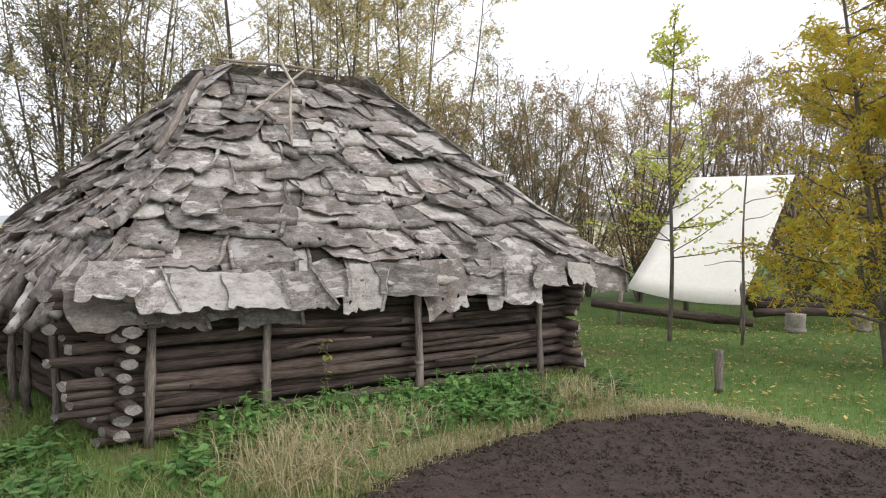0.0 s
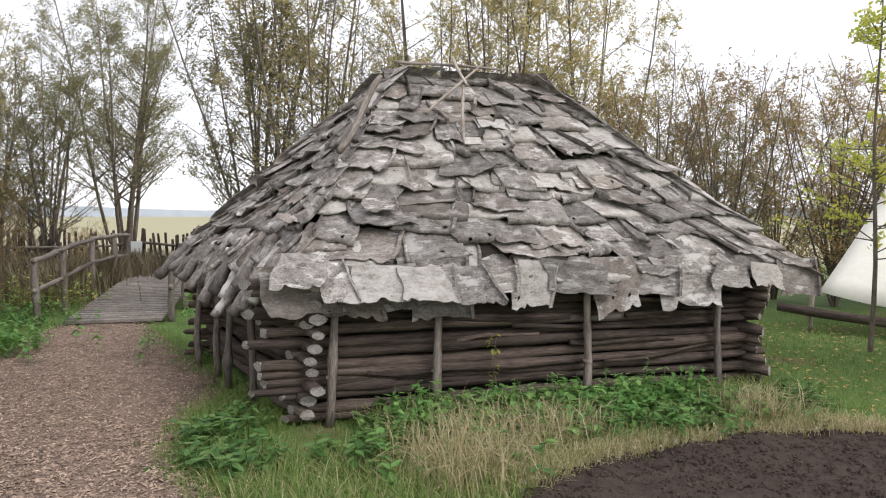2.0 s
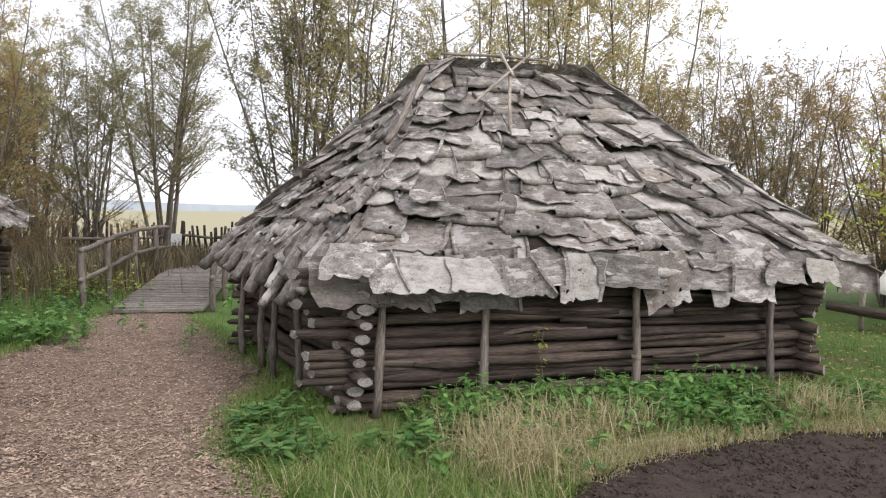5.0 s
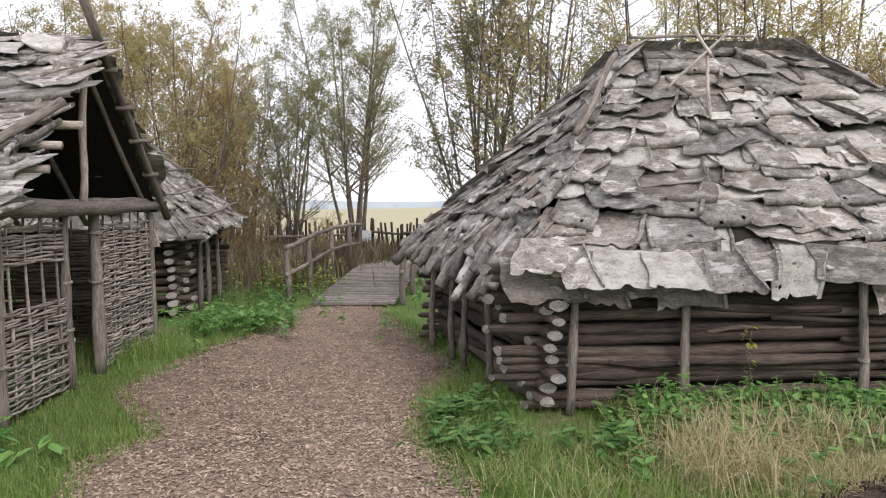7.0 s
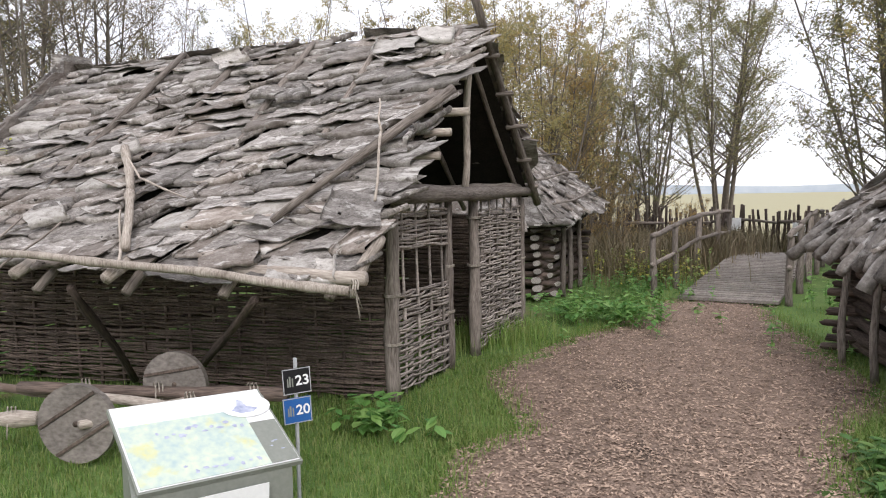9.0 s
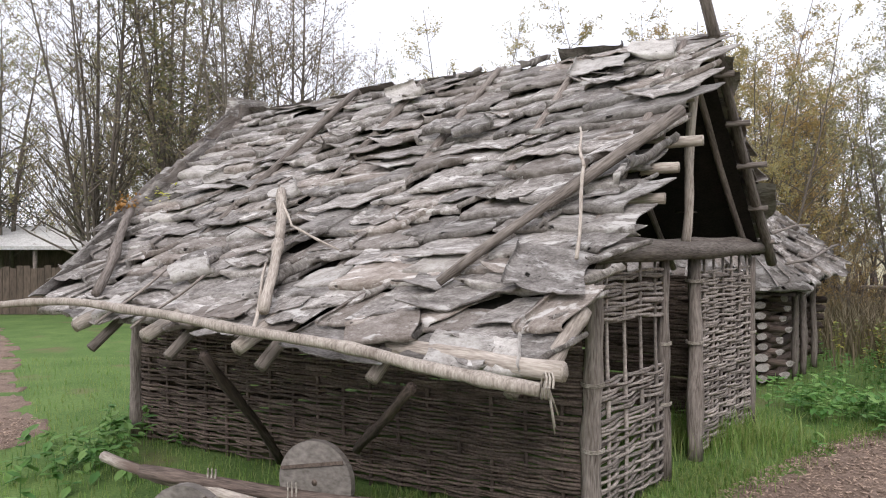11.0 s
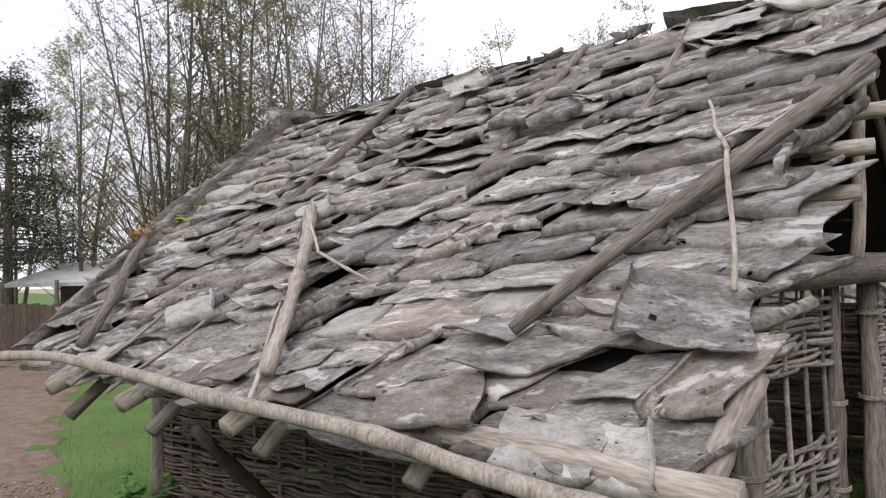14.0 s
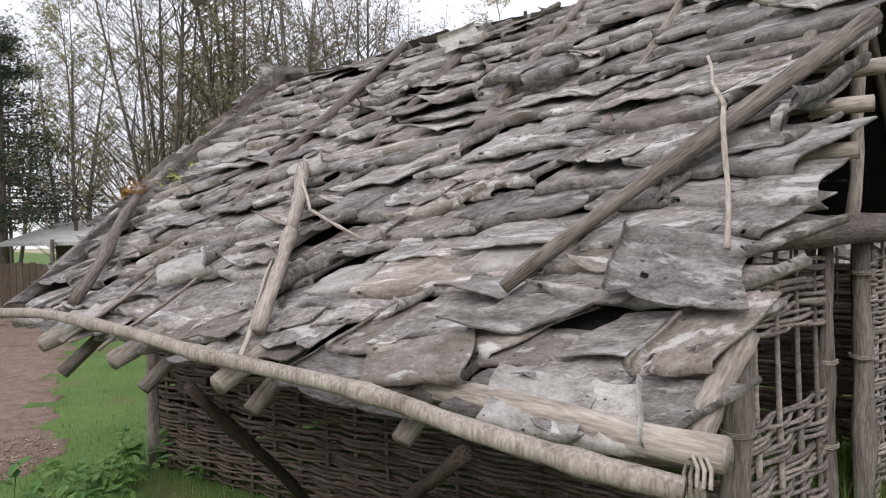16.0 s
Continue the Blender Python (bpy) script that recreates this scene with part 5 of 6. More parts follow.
TREE_SPOTS = [
    # kind, x, y, scale
    (7, -14.6, 17.4, 1.0), (3, -16.0, 12.8, 0.9), (2, -16.8, 10.6, 1.0), (3, -14.2, 14.2, 0.95), (1, -18.5, 11.5, 1.0), (2, -19.5, 8.8, 1.05), (1, -15.5, 8.3, 0.95),
    (3, -5.6, 14.5, 0.95), (0, -4.2, 13.8, 1.0), (1, -2.6, 13.2, 1.0), (1, -1.1, 13.6, 0.92), (0, 0.4, 13.8, 0.64), (3, 1.4, 13.0, 0.6), (4, 2.4, 14.2, 0.95), (0, 3.6, 14.8, 0.62),
    (4, 4.4, 14.0, 1.1), (2, 5.6, 15.0, 0.68), (0, 6.6, 14.2, 0.62), (1, 8.0, 14.5, 0.68), (2, 9.6, 13.5, 0.95), (1, 11.2, 12.4, 1.0), (0, 12.5, 10.5, 1.0), 
    (4, -2.0, 12.4, 0.9), (4, 0.3, 12.2, 0.9), (4, 6.0, 13.4, 1.0), (4, 8.0, 13.2, 1.0), (4, 9.5, 12.6, 1.0), (4, 1.3, 12.2, 0.9), (4, 3.2, 13.3, 0.95), 
    (4, -7.2, 16.4, 0.7), (4, -15.4, 13.3, 0.7), (4, -17.2, 12.0, 0.8), (4, -13.3, 11.2, 0.55),
    (0, -21, 6.8, 1.1), (5, -23, 5.5, 0.8), (6, -24.5, 3.0, 0.75), (3, -22.5, 4.2, 1.0), (6, -20.8, 3.2, 0.9), (6, -22, 1.6, 1.3), (5, -20.5, -1.4, 1.25), (5, -25, 0.3, 0.9), (6, -26, -1.6, 1.0), (5, -24.5, -3.6, 1.0), (6, -27, -4.6, 0.95), (5, -25, -6.4, 1.05), (6, -28, -7.8, 1.0), (5, -29, -10, 1.1), (3, -27, -2.6, 1.1), (4, -29, -6, 1.2), (4, -30, -3, 1.3), (4, -28, 0.5, 1.3), (3, -30, 2.5, 1.2),
    (3, -7.6, 13.2, 1.2), (0, -6.2, 12.8, 1.15), (6, -20.5, -3.0, 1.3), (5, -22.5, -1.5, 1.35), (6, -19.4, 0.1, 1.25), (6, -22.5, -9.6, 1.3), (5, -26.5, -12, 1.3),
    (4, -14.6, 14.0, 0.6), (4, -8.8, 17.2, 0.6), (4, -17.2, 13.0, 0.6), (4, -19.3, 11.8, 0.6), (4, -11.2, 12.2, 0.35), (4, -12.2, 11.0, 0.45),
    (2, -14.8, 11.9, 0.95), (1, -13.4, 9.9, 0.85), (3, -16.6, 14.8, 1.1), (0, -20.5, 16.5, 1.15), (2, -21, 13, 1.2), (4, 5.0, 12.9, 0.8), (4, 7.0, 12.6, 0.9), (4, 10.5, 11.6, 1.1), (4, -0.8, 12.0, 0.8),
    (2, 14, 9, 1.1), (1, 14.5, 6, 1.1), (4, 12, 8.3, 1.0), (1, 6, -12, 1.0), (2, 0, -14, 1.0), (1, -8, -13, 1.0), (0, 12, -6, 1.0),
]
used_kinds = set()
for k, x, y, s in TREE_SPOTS:
    m = pose(x, y, -0.05, 0, 0, U(0, 360))
    if k not in used_kinds:
        used_kinds.add(k)
        t = KINDS[k]
        t.matrix_basis = m @ Matrix.Scale(s, 4)
    else:
        t = copy_thing(KINDS[k], m)
        t.scale = (s, s, s * U(0.92, 1.06))

yellow_tree = plant_tree("yellow_tree", tree_meshes(21, 4, 5.2, 1.15, 13, YELLOW, 0.055, limbs=34, twigs=9, r0=0.04, bare=0.08, droop=0.55), "young tree in bright yellow autumn leaf on the lawn", "tree")
yellow_tree.location = (4.45, 7.5, -0.03)


def sapling(at, high, seed, label, leaf, leaves):
    r = random.Random(seed)
    t = thing("sapling", at, label, "tree")
    wood, crown = Build(), Build()
    pts = [Vector((0.02 * math.sin(k), 0.02 * math.cos(k * 1.3), high * k / 8)) for k in range(9)]
    wood.tube(pts, [0.026 * (1 - k / 9) + 0.004 for k in range(9)], 6, False, 0.1, r)
    for k in range(44):
        z = high * r.uniform(0.16, 0.97)
        a = r.uniform(0, 6.28)
        ln = ((high - z) * 0.2 + 0.14) * r.uniform(0.7, 1.7)
        o = Vector((0, 0, z))
        e = o + Vector((math.cos(a) * ln, math.sin(a) * ln, ln * r.uniform(0.1, 0.9)))
        wood.tube([o, o.lerp(e, 0.5) + Vector((0, 0, -0.03)), e], [0.008, 0.006, 0.003], 4, False, 0, r)
        for m in range(leaves):
            c = o.lerp(e, r.uniform(0.2, 1.05)) + Vector((r.uniform(-1, 1), r.uniform(-1, 1), r.uniform(-1, 1))) * 0.06
            n1 = Vector((r.uniform(-1, 1), r.uniform(-1, 1), r.uniform(-1, 1))).normalized()
            n2 = n1.cross(Vector((r.uniform(-1, 1), r.uniform(-1, 1), 0.4))).normalized()
            s = r.uniform(0.02, 0.036)
            crown.add([c - n1 * s, c + n2 * s * 0.6, c + n1 * s, c - n2 * s * 0.6], [(0, 1, 2, 3)])
    part("trunk", wood.mesh("trunk", STEM, True), t)
    part("crown", crown.mesh("crown", leaf), t)


sapling((2.58, 9.0, -0.02), 4.0, 5, "slender sapling with yellow-green leaves", LIME, 46)
thin = thing("bare_sapling", (3.36, 8.7, 0), "thin bare sapling with a few twigs", "tree")
pole("trunk", thin, (3.36, 8.7, 0), (3.40, 8.72, 2.2), 0.02, 0.008, POST, 0.02)
for k, (z, dx, dz) in enumerate(((1.2, -0.35, 0.05), (1.0, -0.5, -0.02), (1.5, 0.3, 0.1), (1.7, 0.35, 0.12))):
    pole("twig", thin, (3.38, 8.71, z), (3.38 + dx, 8.66, z + dz), 0.007, 0.003, STEM, 0.02, 5, 0)

# dark pine beyond the lawn
pine = thing("pine_tree", (-24.5, -8.3, -0.05), "dark green pine at the edge of the lawn", "tree")
pw, pc = Build(), Build()
pw.tube([(0, 0, 0), (0.05, 0, 3.5), (0, 0.05, 8)], [0.16, 0.12, 0.02], 8, False)
pr = random.Random(11)
for k in range(120):
    z = pr.uniform(2.2, 7.8)
    a, ln = pr.uniform(0, 6.28), (8.2 - z) * 0.46 * pr.uniform(0.6, 1.1) + 0.3
    e = Vector((math.cos(a) * ln, math.sin(a) * ln, z + pr.uniform(-0.3, 0.3)))
    pw.tube([(0, 0, z), e], [0.025, 0.006], 4, False)
    for m in range(120):
        c = Vector((0, 0, z)).lerp(e, pr.uniform(0.25, 1.05)) + Vector((pr.gauss(0, 0.16), pr.gauss(0, 0.16), pr.gauss(0, 0.12)))
        n1 = Vector((pr.uniform(-1, 1), pr.uniform(-1, 1), pr.uniform(-0.3, 1))).normalized() * 0.13
        n2 = n1.cross(Vector((pr.uniform(-1, 1), pr.uniform(-1, 1), 0.3))).normalized() * 0.018
        pc.add([c - n2, c + n2, c + n1], [(0, 1, 2)])
part("trunk", pw.mesh("trunk", STEM, True), pine)
part("crown", pc.mesh("crown", PINE), pine)

# ---- canvas shelter on the lawn ----
CT = [Vector(p) for p in ((2.35, 10.45, 0.52), (3.72, 9.75, 0.36), (5.1, 11.3, 2.2), (3.65, 11.9, 2.2))]
shelter = thing("canvas_shelter", (4.2, 11.2, 0), "cream canvas lean-to stretched over a low timber frame", "shelter")
cb = Build()
for j in range(9):
    for i in range(9):
        u, v = i / 8, j / 8
        p = CT[0].lerp(CT[1], u).lerp(CT[3].lerp(CT[2], u), v)
        p.z -= 0.06 * math.sin(math.pi * u) * (1 - v) + 0.05 * math.sin(math.pi * v)
        cb.v.append(p - shelter.location)
cb.f = [(j * 9 + i, j * 9 + i + 1, j * 9 + i + 10, j * 9 + i + 9) for j in range(8) for i in range(8)]
canvas = part("canvas", cb.mesh("canvas", CANVAS, True), shelter, label="cream canvas sheet")
canvas.modifiers.new("thickness", "SOLIDIFY").thickness = 0.006
pole("ridge_pole", shelter, CT[3] + Vector((-0.05, 0.06, -0.05)), CT[2] + Vector((0.08, -0.02, -0.05)), 0.035, 0.03, POST)
for p in (CT[3], CT[2]):
    pole("post", shelter, (p.x, p.y + 0.05, 0), p + Vector((0, 0.05, 0)), 0.045, 0.04, POST)
pole("base_log", shelter, CT[0] + Vector((-0.5, 0.0, -0.22)), CT[1] + Vector((0.15, -0.06, -0.24)), 0.06, 0.06, LOG)
for a in (CT[0] + Vector((-0.1, -0.05, 0)), CT[1] + Vector((0.0, -0.08, 0))):
    pole("post", shelter, (a.x, a.y, 0), (a.x, a.y, a.z + 0.3), 0.035, 0.03, POLE)
for k in range(5):
    o = Vector((4.0 + 0.1 * k, 10.0 + k * 0.35, 0.22 + 0.06 * (k % 2)))
    pole("bench_log", shelter, o, o + Vector((1.6, -0.1, 0.02)), 0.06, 0.055, LOG, 0.02)
for x, y in ((4.45, 9.75), (5.4, 9.9)):
    pole("stump", shelter, (x, y, 0), (x, y, 0.24), 0.13, 0.13, LOG_END, 0.0, 10, 0)
old_post = thing("short_post", (2.3, 6.4, 0), "short weathered stump of a post in the lawn", "post")
pole("post", old_post, (2.3, 6.4, 0), (2.31, 6.4, 0.36), 0.04, 0.035, POST, 0.004)

# ---- plank bridge with rails ----
B0, B1 = Vector((-7.62, 7.95, 0)), Vector((-6.48, 8.56, 0))
bdir = Vector((-0.476, 0.88, 0)).normalized()
bridge = thing("plank_bridge", (-7.1, 8.3, 0), "grey plank footbridge with rough pole rails", "bridge")
pm = Build()
pm.box(Matrix.Identity(4), (B1 - B0).length, 0.135, 0.04)
plank_mesh = pm.mesh("plank", PLANK)
deck = lambda d: 0.02 + 0.25 * min(1, d / 3.5) * (1 - 0.12 * max(0, d - 4))
for k in range(40):
    d = 0.08 + k * 0.147
    o = B0.lerp(B1, 0.5) + bdir * d + Vector((0, 0, deck(d)))
    part("plank", plank_mesh, bridge, under(bridge, axes(o, B1 - B0, bdir) @ pose(0, 0, 0, U(-1, 1), U(-0.6, 0.6), U(-0.6, 0.6))))
for side, e in ((0, B0), (1, B1)):
    o2 = e + (B0 - B1).normalized() * (0.36 if side == 0 else -0.1)
    ds = (0.1, 1.35, 3.0, 4.6, 5.8) if side == 0 else (0.25, 1.6, 3.0, 4.4, 5.8)
    tops = []
    for d in ds:
        o = o2 + bdir * d
        h = 0.86 + deck(d)
        pole("post", bridge, o + Vector((0, 0, -0.05)), o + Vector((0, 0, h)), 0.05, 0.045, POST)
        tops.append(o + Vector((0, 0, h + 0.02)))
    for k in range(4):
        pole("rail", bridge, tops[k] - bdir * 0.08, tops[k + 1] + bdir * 0.08, 0.04, 0.035, POST, 0.012)
        pole("rail", bridge, tops[k] - bdir * 0.08 - Vector((0, 0, 0.42)), tops[k + 1] + bdir * 0.08 - Vector((0, 0, 0.42)), 0.035, 0.03, POST, 0.012)

# ---- stake fence beyond the bridge ----
fence = thing("stake_fence", (-11.5, 14.5, 0), "grey fence of uneven upright stakes", "fence")
stakes = [stick_mesh("stake", 1.35, 0.045, 0.03, LOG, 0.02, 6, 1, 50 + k, 5) for k in range(5)]
for p, q, n in (((-20, 11.0, 0), (-12.6, 14.6, 0), 105), ((-11.2, 15.2, 0), (-3.6, 18.4, 0), 105), ((-20, 11, 0), (-26, 6.5, 0), 50), ((-12.6, 14.6, 0), (-11.2, 15.2, 0), 12)):
    for k in range(n):
        o = lerp(p, q, (k + U(-0.2, 0.2)) / n)
        part("stake", rng.choice(stakes), fence, under(fence, Matrix.Translation(o - Vector((0, 0, 0.1))) @ pose(0, 0, 0, U(-4, 4), U(-4, 4), U(0, 360)) @ Matrix.Diagonal((1, 1, U(0.72, 0.98), 1))))
    pole("rail", fence, lerp(p, q, 0) + Vector((0, 0, 0.8)), lerp(p, q, 1) + Vector((0, 0, 0.8)), 0.04, 0.03, POST, 0.05)
for x, y, z in ((-11.9, 14.6, 0.75), (-10.6, 15.1, 0.65)):
    nb = Build()
    nb.box(axes((x, y, z), (0.8, 0.55, 0), (0, 0, 1)), 0.26, 0.3, 0.012)
    notice = tagged(new("notice", nb.mesh("notice", WHITE)), "white paper notice fixed to the fence", "notice", "notices")

# ---- information lectern ----
PTL, PTR, PFR = Vector((-3.80, 0.51, 0.665)), Vector((-3.90, 1.15, 0.632)), Vector((-3.44, 1.145, 0.432))
PFL = PTL + (PFR - PTR)
lectern = thing("information_lectern", (-3.64, 0.85, 0), "low information lectern with a pale printed map", "sign")
lm = axes((PTL + PTR + PFL + PFR) / 4, PTR - PTL, PTL - PFL)
lw, lh = (PTR - PTL).length, (PTL - PFL).length
slab = Build()
slab.box(lm @ pose(0, 0, -0.025), lw, lh, 0.02)
part("panel", slab.mesh("panel", PANEL_GREY), lectern, Matrix.Translation(-lectern.location))


def print_patch(name, x0, y0, x1, y1, mat, up, label=""):
    """A flat printed field on the lectern, in shares of its width and height."""
    b = Build()
    b.box(lm @ pose((x0 + x1 - 1) / 2 * lw, (y0 + y1 - 1) / 2 * lh, up), (x1 - x0) * lw, (y1 - y0) * lh, 0.0015)
    return part(name, b.mesh(name, mat), lectern, Matrix.Translation(-lectern.location), label)


print_patch("print_sheet", 0.01, 0.02, 0.985, 0.99, WHITE, -0.004)
print_patch("map_print", 0.02, 0.03, 0.80, 0.74, PRINT_PALE, -0.0015, "pale green and blue map print")
print_patch("side_print", 0.80, 0.03, 0.98, 0.55, PANEL_GREY, -0.001)
def print_spot(x, y, rx, ry):
    """A small uneven printed figure on the map."""
    b = Build()
    b.v = [lm @ Vector(((x - 0.5) * lw + rx * lw * math.cos(a * 0.5236) * U(0.5, 1.2), (y - 0.5) * lh + ry * lh * math.sin(a * 0.5236) * U(0.5, 1.2), 0.0012)) for a in range(12)]
    b.f = [tuple(range(12))]
    part("print_detail", b.mesh("print_detail", PRINT_BLUE), lectern, Matrix.Translation(-lectern.location))


for k in range(12):
    print_spot(0.22 + 0.048 * k, 0.57 + U(-0.05, 0.05), U(0.012, 0.03), U(0.012, 0.03))
for k in range(9):
    print_spot(0.3 + 0.055 * k, 0.14 + U(-0.05, 0.05), U(0.012, 0.026), U(0.012, 0.028))
for k in range(4):
    print_spot(0.86 + 0.02 * k, 0.2 + U(-0.08, 0.1), U(0.01, 0.02), 0.008)
oval = Build()
oval.v = [lm @ Vector((0.34 * lw + 0.17 * lw * math.cos(a * 0.2618), 0.27 * lh + 0.15 * lh * math.sin(a * 0.2618), 0.0025)) for a in range(24)]
oval.f = [tuple(range(24))]
part("oval_print", oval.mesh("oval_print", WHITE), lectern, Matrix.Translation(-lectern.location))
blob = Build()
blob.v = [lm @ Vector((0.32 * lw + lw * x, 0.27 * lh + lh * y, 0.004)) for x, y in ((-0.09, -0.04), (-0.04, -0.09), (0.05, -0.09), (0.09, -0.05), (0.02, 0.0), (0.01, 0.07), (-0.02, 0.1), (-0.04, 0.02))]
blob.f = [tuple(range(8))]
part("oval_figure", blob.mesh("oval_figure", PRINT_BLUE), lectern, Matrix.Translation(-lectern.location), "blue-grey printed figure")
body = Build()
back_l, back_r = PTL, PTR
fx = [PFL, PFR, PTR, PTL]
ins = [p.lerp((PFL + PFR + PTL + PTR) / 4, 0.04) for p in fx]
body.v = [Vector((p.x, p.y, 0)) for p in ins] + [p - Vector((0, 0, 0.03)) for p in ins]
body.f = [(0, 1, 5, 4), (1, 2, 6, 5), (2, 3, 7, 6), (3, 0, 4, 7), (4, 5, 6, 7), (3, 2, 1, 0)]
part("cabinet", body.mesh("cabinet", PANEL_GREY), lectern, Matrix.Translation(-lectern.location), "grey-green metal cabinet")
fs = Build()
fdir = (PFR - PFL).normalized()
fs.box(axes((PFL + PFR) / 2 + Vector((0.012, 0, -0.24)) - fdir * 0.06, fdir, (0, 0, 1)), lw * 0.78, 0.36, 0.004)
part("front_sheet", fs.mesh("front_sheet", WHITE), lectern, Matrix.Translation(-lectern.location), "white sheet on the front")

bars = Build()
for k, (x, w) in enumerate(((-0.19, 0.05), (-0.11, 0.09), (0.02, 0.13), (0.13, 0.05))):
    bars.box(axes((PFL + PFR) / 2 + Vector((0.017, 0, -0.19)) - fdir * 0.06 + fdir * x, fdir, (0, 0, 1)), w, 0.011, 0.001)
part("text_line", bars.mesh("text_line", PRINT_DARK), lectern, Matrix.Translation(-lectern.location), "dark line of small print")

# ---- numbered marker ----
marker = thing("number_marker", (-3.86, 1.285, -0.01), "thin metal post with numbered black and blue plates", "sign")
pb = Build()
pb.box(pose(0, 0, 0), 0.022, 0.012, 0.77)
part("post", pb.mesh("post", METAL), marker)
face = axes((0, 0, 0), (0.12, 0.99, 0.05), (0, 0, 1))
for z, mat, text, label in ((0.665, SIGN_BLACK, "23", "black plate numbered 23"), (0.525, SIGN_BLUE, "20", "blue plate numbered 20")):
    b = Build()
    pmx = pose(0.014, 0, z) @ face
    b.box(pmx @ pose(0, 0, 0), 0.132, 0.122, 0.004)
    plate = part("plate", b.mesh("plate", mat), marker, label=label)
    rim = Build()
    for x, y, w, h in ((0, 0.058, 0.132, 0.004), (0, -0.058, 0.132, 0.004), (0.063, 0, 0.004, 0.122), (-0.063, 0, 0.004, 0.122)):
        rim.box(pmx @ pose(x, y, 0.004), w, h, 0.001)
    part("border", rim.mesh("border", METAL), plate)
    icon = Build()
    for x, y, w, h in ((-0.032, 0, 0.008, 0.05), (-0.02, -0.005, 0.006, 0.04), (-0.042, -0.005, 0.006, 0.04)):
        icon.box(pmx @ pose(x, y, 0.004), w, h, 0.0006)
    part("icon", icon.mesh("icon", PANEL_GREY), plate, label="dim grey pictogram")
    tcu = bpy.data.curves.new("digits", "FONT")
    tcu.body, tcu.size, tcu.align_x, tcu.align_y, tcu.extrude, tcu.offset = text, 0.066, "CENTER", "CENTER", 0.0005, 0.0012
    tob = bpy.data.objects.new("digits_source", tcu)
    tme = bpy.data.meshes.new_from_object(tob)
    bpy.data.objects.remove(tob)
    tme.materials.append(WHITE)
    part("digits", tme, plate, pmx @ pose(0.026, 0, 0.0055))

# ---- wooden cart frame with disc wheels ----
def disc_wheel(at, normal, spin, r=0.23):
    w = thing("disc_wheel", at, "grey plank disc wheel with two battens", "wheel", "cart wheels")
    n = Vector(normal).normalized()
    m = axes((0, 0, 0), Vector((0, 0, 1)).cross(n), (0, 0, 1)) @ pose(0, 0, 0, 0, 0, spin)
    for k, (y0, y1) in enumerate(((-1, -0.34), (-0.33, 0.36), (0.37, 1))):
        b = Build()
        arc = []
        for i in range(13):
            y = y0 + (y1 - y0) * i / 12
            arc.append((math.sqrt(max(0, 1 - y * y)), y))
        ring = [(x, y) for x, y in arc] + [(-x, y) for x, y in arc[::-1]]
        nn = len(ring)
        b.v = [m @ Vector((x * r, y * r, z)) for z in (-0.022, 0.022) for x, y in ring]
        b.f = [tuple(range(nn))[::-1], tuple(range(nn, 2 * nn))] + [(i, (i + 1) % nn, nn + (i + 1) % nn, nn + i) for i in range(nn)]
        part("plank", b.mesh("plank", PLANK), w)
    for y in (-0.4, 0.42):
        b = Build()
        b.box(m @ pose(0, y * r, 0.022), 1.75 * r, 0.018, 0.010)
        part("batten", b.mesh("batten", WATTLE_SHADE_BROWN), w, label="dark wooden batten")
    b = Build()
    b.tube([m @ Vector((0, 0, -0.03)), m @ Vector((0, 0, 0.025))], [0.018, 0.018], 10)
    part("hub", b.mesh("hub", WATTLE_SHADE_BROWN, True), w)


disc_wheel((-5.16, 0.40, 0.245), (0.82, -0.56, 0.12), 32)
disc_wheel((-5.75, 1.02, 0.25), (0.80, -0.6, 0.0), 10)
cart = thing("cart_frame", (-5.7, 0.6, 0), "rough pole cart frame lashed with plant rope", "cart")
for a, b, r0 in (((-4.9, 1.55, 0.30), (-6.0, 0.1, 0.30), 0.045), ((-5.3, 0.2, 0.27), (-5.85, -0.75, 0.25), 0.04), ((-5.1, 0.95, 0.25), (-6.5, -0.2, 0.28), 0.035), ((-5.35, 1.25, 0.22), (-5.1, 0.4, 0.26), 0.035)):
    pole("cart_pole", cart, a, b, r0, r0 * 0.85, LOG if r0 > 0.042 else POLE, 0.012)
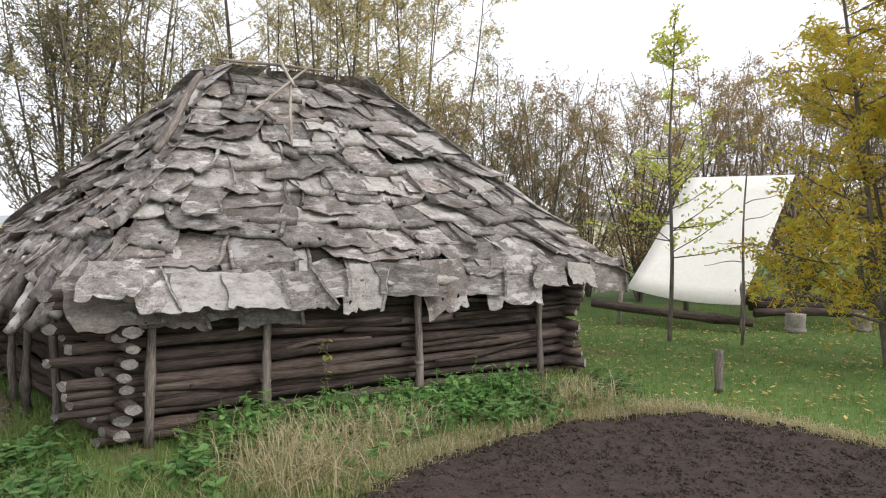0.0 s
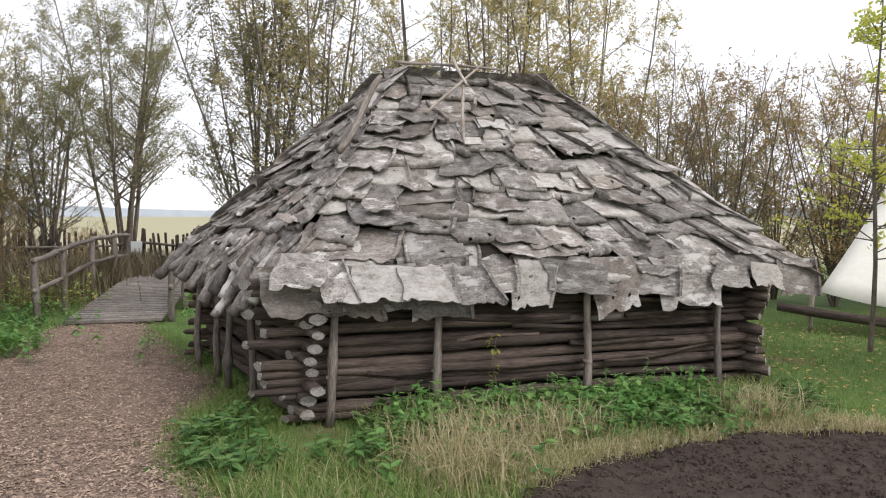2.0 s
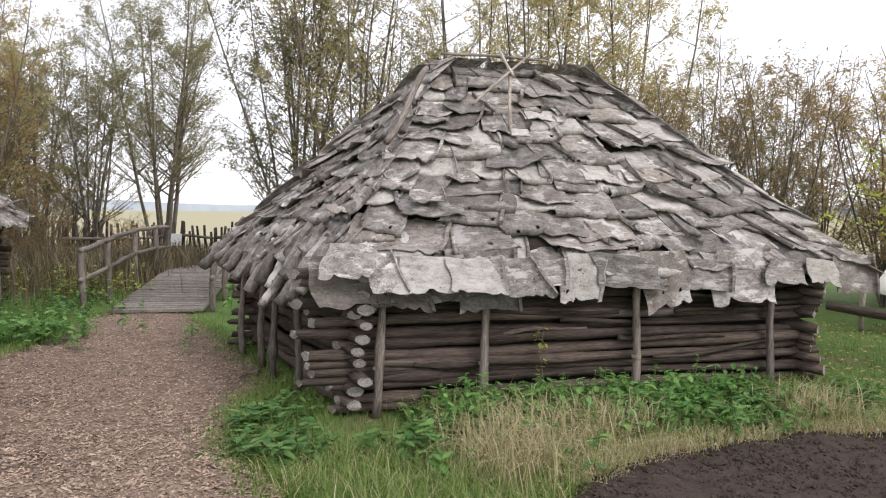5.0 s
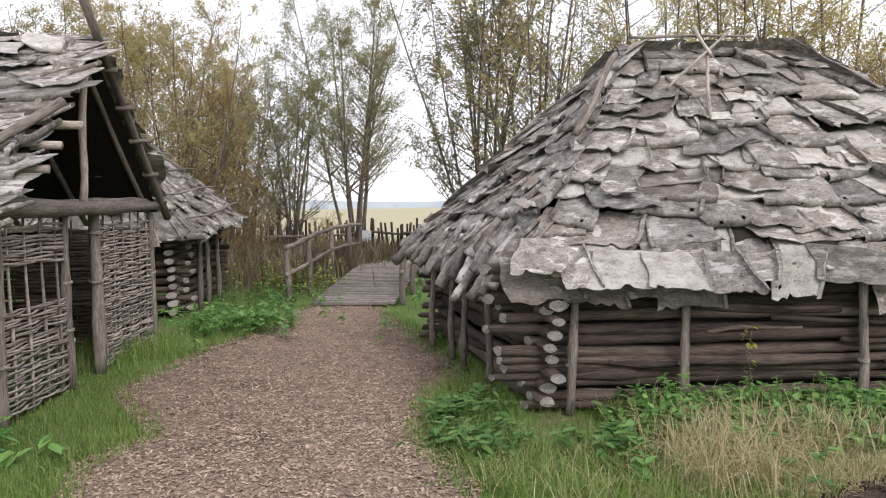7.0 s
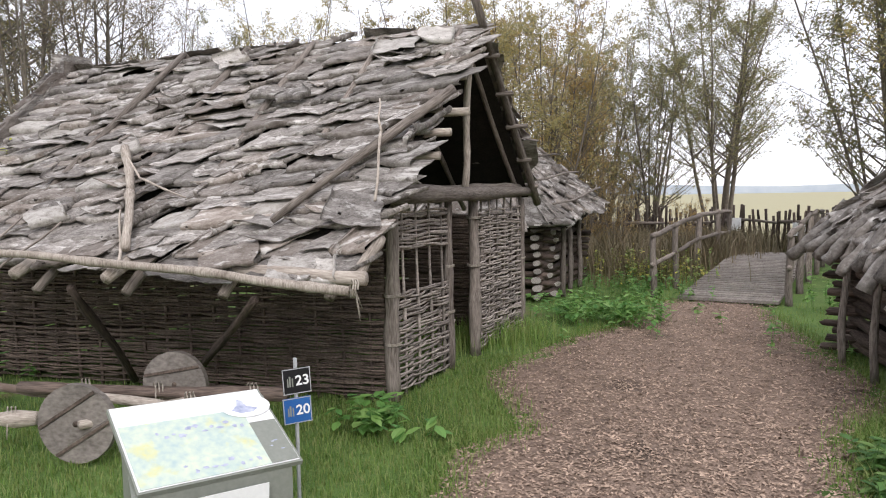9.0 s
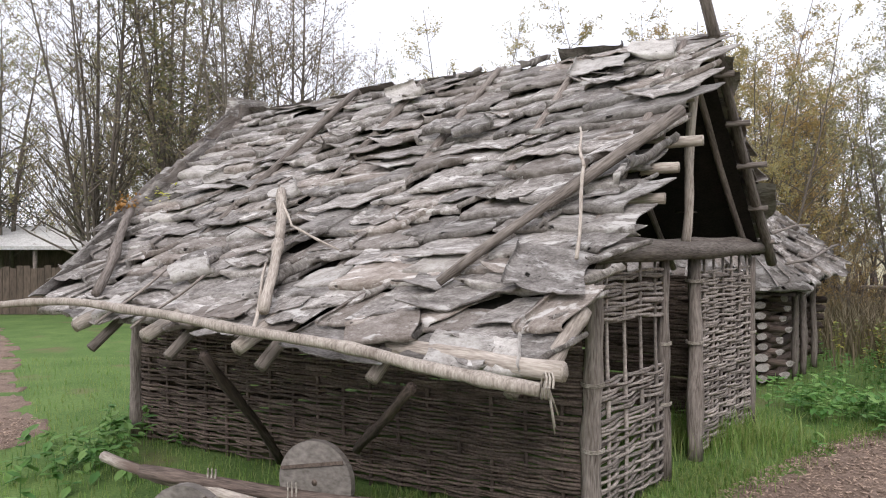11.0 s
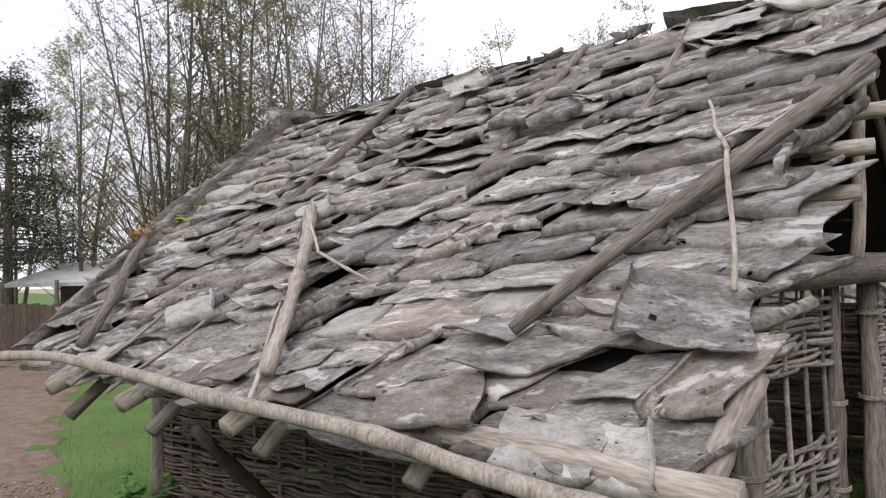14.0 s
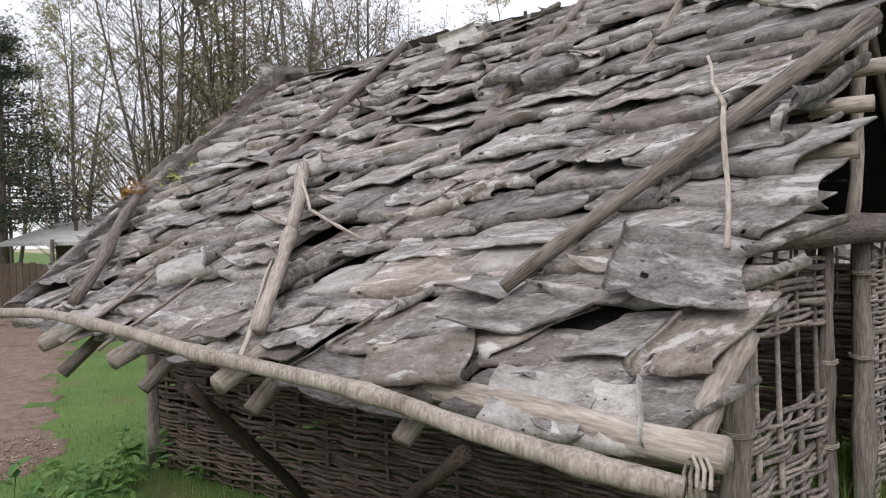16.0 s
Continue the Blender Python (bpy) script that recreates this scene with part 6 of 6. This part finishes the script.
for o in ((-5.75, 0.45, 0.31), (-5.45, 0.85, 0.30), (-5.05, 1.35, 0.31), (-5.4, 0.05, 0.28), (-5.2, 1.0, 0.27)):
    rb = Build()
    for k in range(3):
        rb.tube([Vector(o) - cart.location + Vector((0.05 * math.cos(a * 0.7854) + 0.012 * k, 0.02 * k, 0.055 * math.sin(a * 0.7854))) for a in range(9)], [0.005] * 9, 5, False)
    rb.tube([Vector(o) - cart.location + Vector((0.05, 0, 0)), Vector(o) - cart.location + Vector((0.06, -0.01, -0.12))], [0.005, 0.003], 5)
    part("rope_tie", rb.mesh("rope_tie", ROPE, True), cart, label="plant-fibre rope lashing")
# lashing at the eave's corner
rb = Build()
o = E0 + Vector((0.13, 0.06, -0.05)) - wattle_hut.location
for k in range(3):
    rb.tube([o + wd * 0.014 * k + Vector((0.045 * math.cos(a * 0.7854), 0.02 * math.sin(a * 0.5), 0.05 * math.sin(a * 0.7854))) for a in range(9)], [0.005] * 9, 5, False)
for k in range(4):
    rb.tube([o + Vector((0, 0, 0)), o + Vector((U(-0.05, 0.05), U(0, 0.06), U(-0.24, 0.06)))], [0.005, 0.003], 5)
part("rope_tie", rb.mesh("rope_tie", ROPE, True), wattle_hut, label="pale plant-fibre rope lashing")

# ---- far open shed beyond the lawn ----
shed = thing("far_shed", (-24, -5.8, 0), "long open shed with a mottled pale roof", "shed")
sb = Build()
sb.box(pose(-0.3, 0.3, 1.9, 0, 0, 75) @ pose(0, 0, 0, 14, 0, 0), 4.6, 2.6, 0.1)
part("roof", sb.mesh("roof", MOTTLED), shed)
for k in range(4):
    o = Vector((-24, -5.8, 0)) + Vector((0.9, -2.1 + 1.4 * k, 0))
    pole("post", shed, o, o + Vector((0, 0, 1.75)), 0.06, 0.055, POST)
hb2 = Build()
hb2.box(pose(-1.4, 0.4, 0, 0, 0, 75), 4.2, 0.08, 1.9)
part("back_wall", hb2.mesh("back_wall", BROWN_BOARD), shed)
lf = thing("board_fence", (-20, 1.5, 0), "brown boarded fence at the lawn's edge", "fence")
bm2 = Build()
bm2.box(pose(0, 0, 0), 0.16, 0.025, 1.2)
bme = bm2.mesh("board", BROWN_BOARD)
for k in range(95):
    o = lerp((-22.9, -12.1, 0), (-19.0, 3.5, 0), k / 95)
    part("board", bme, lf, under(lf, axes(o, (2.5, 10, 0), (-1, 0.2, 0)) @ Matrix.Diagonal((1, 1, U(0.92, 1.0), 1))))
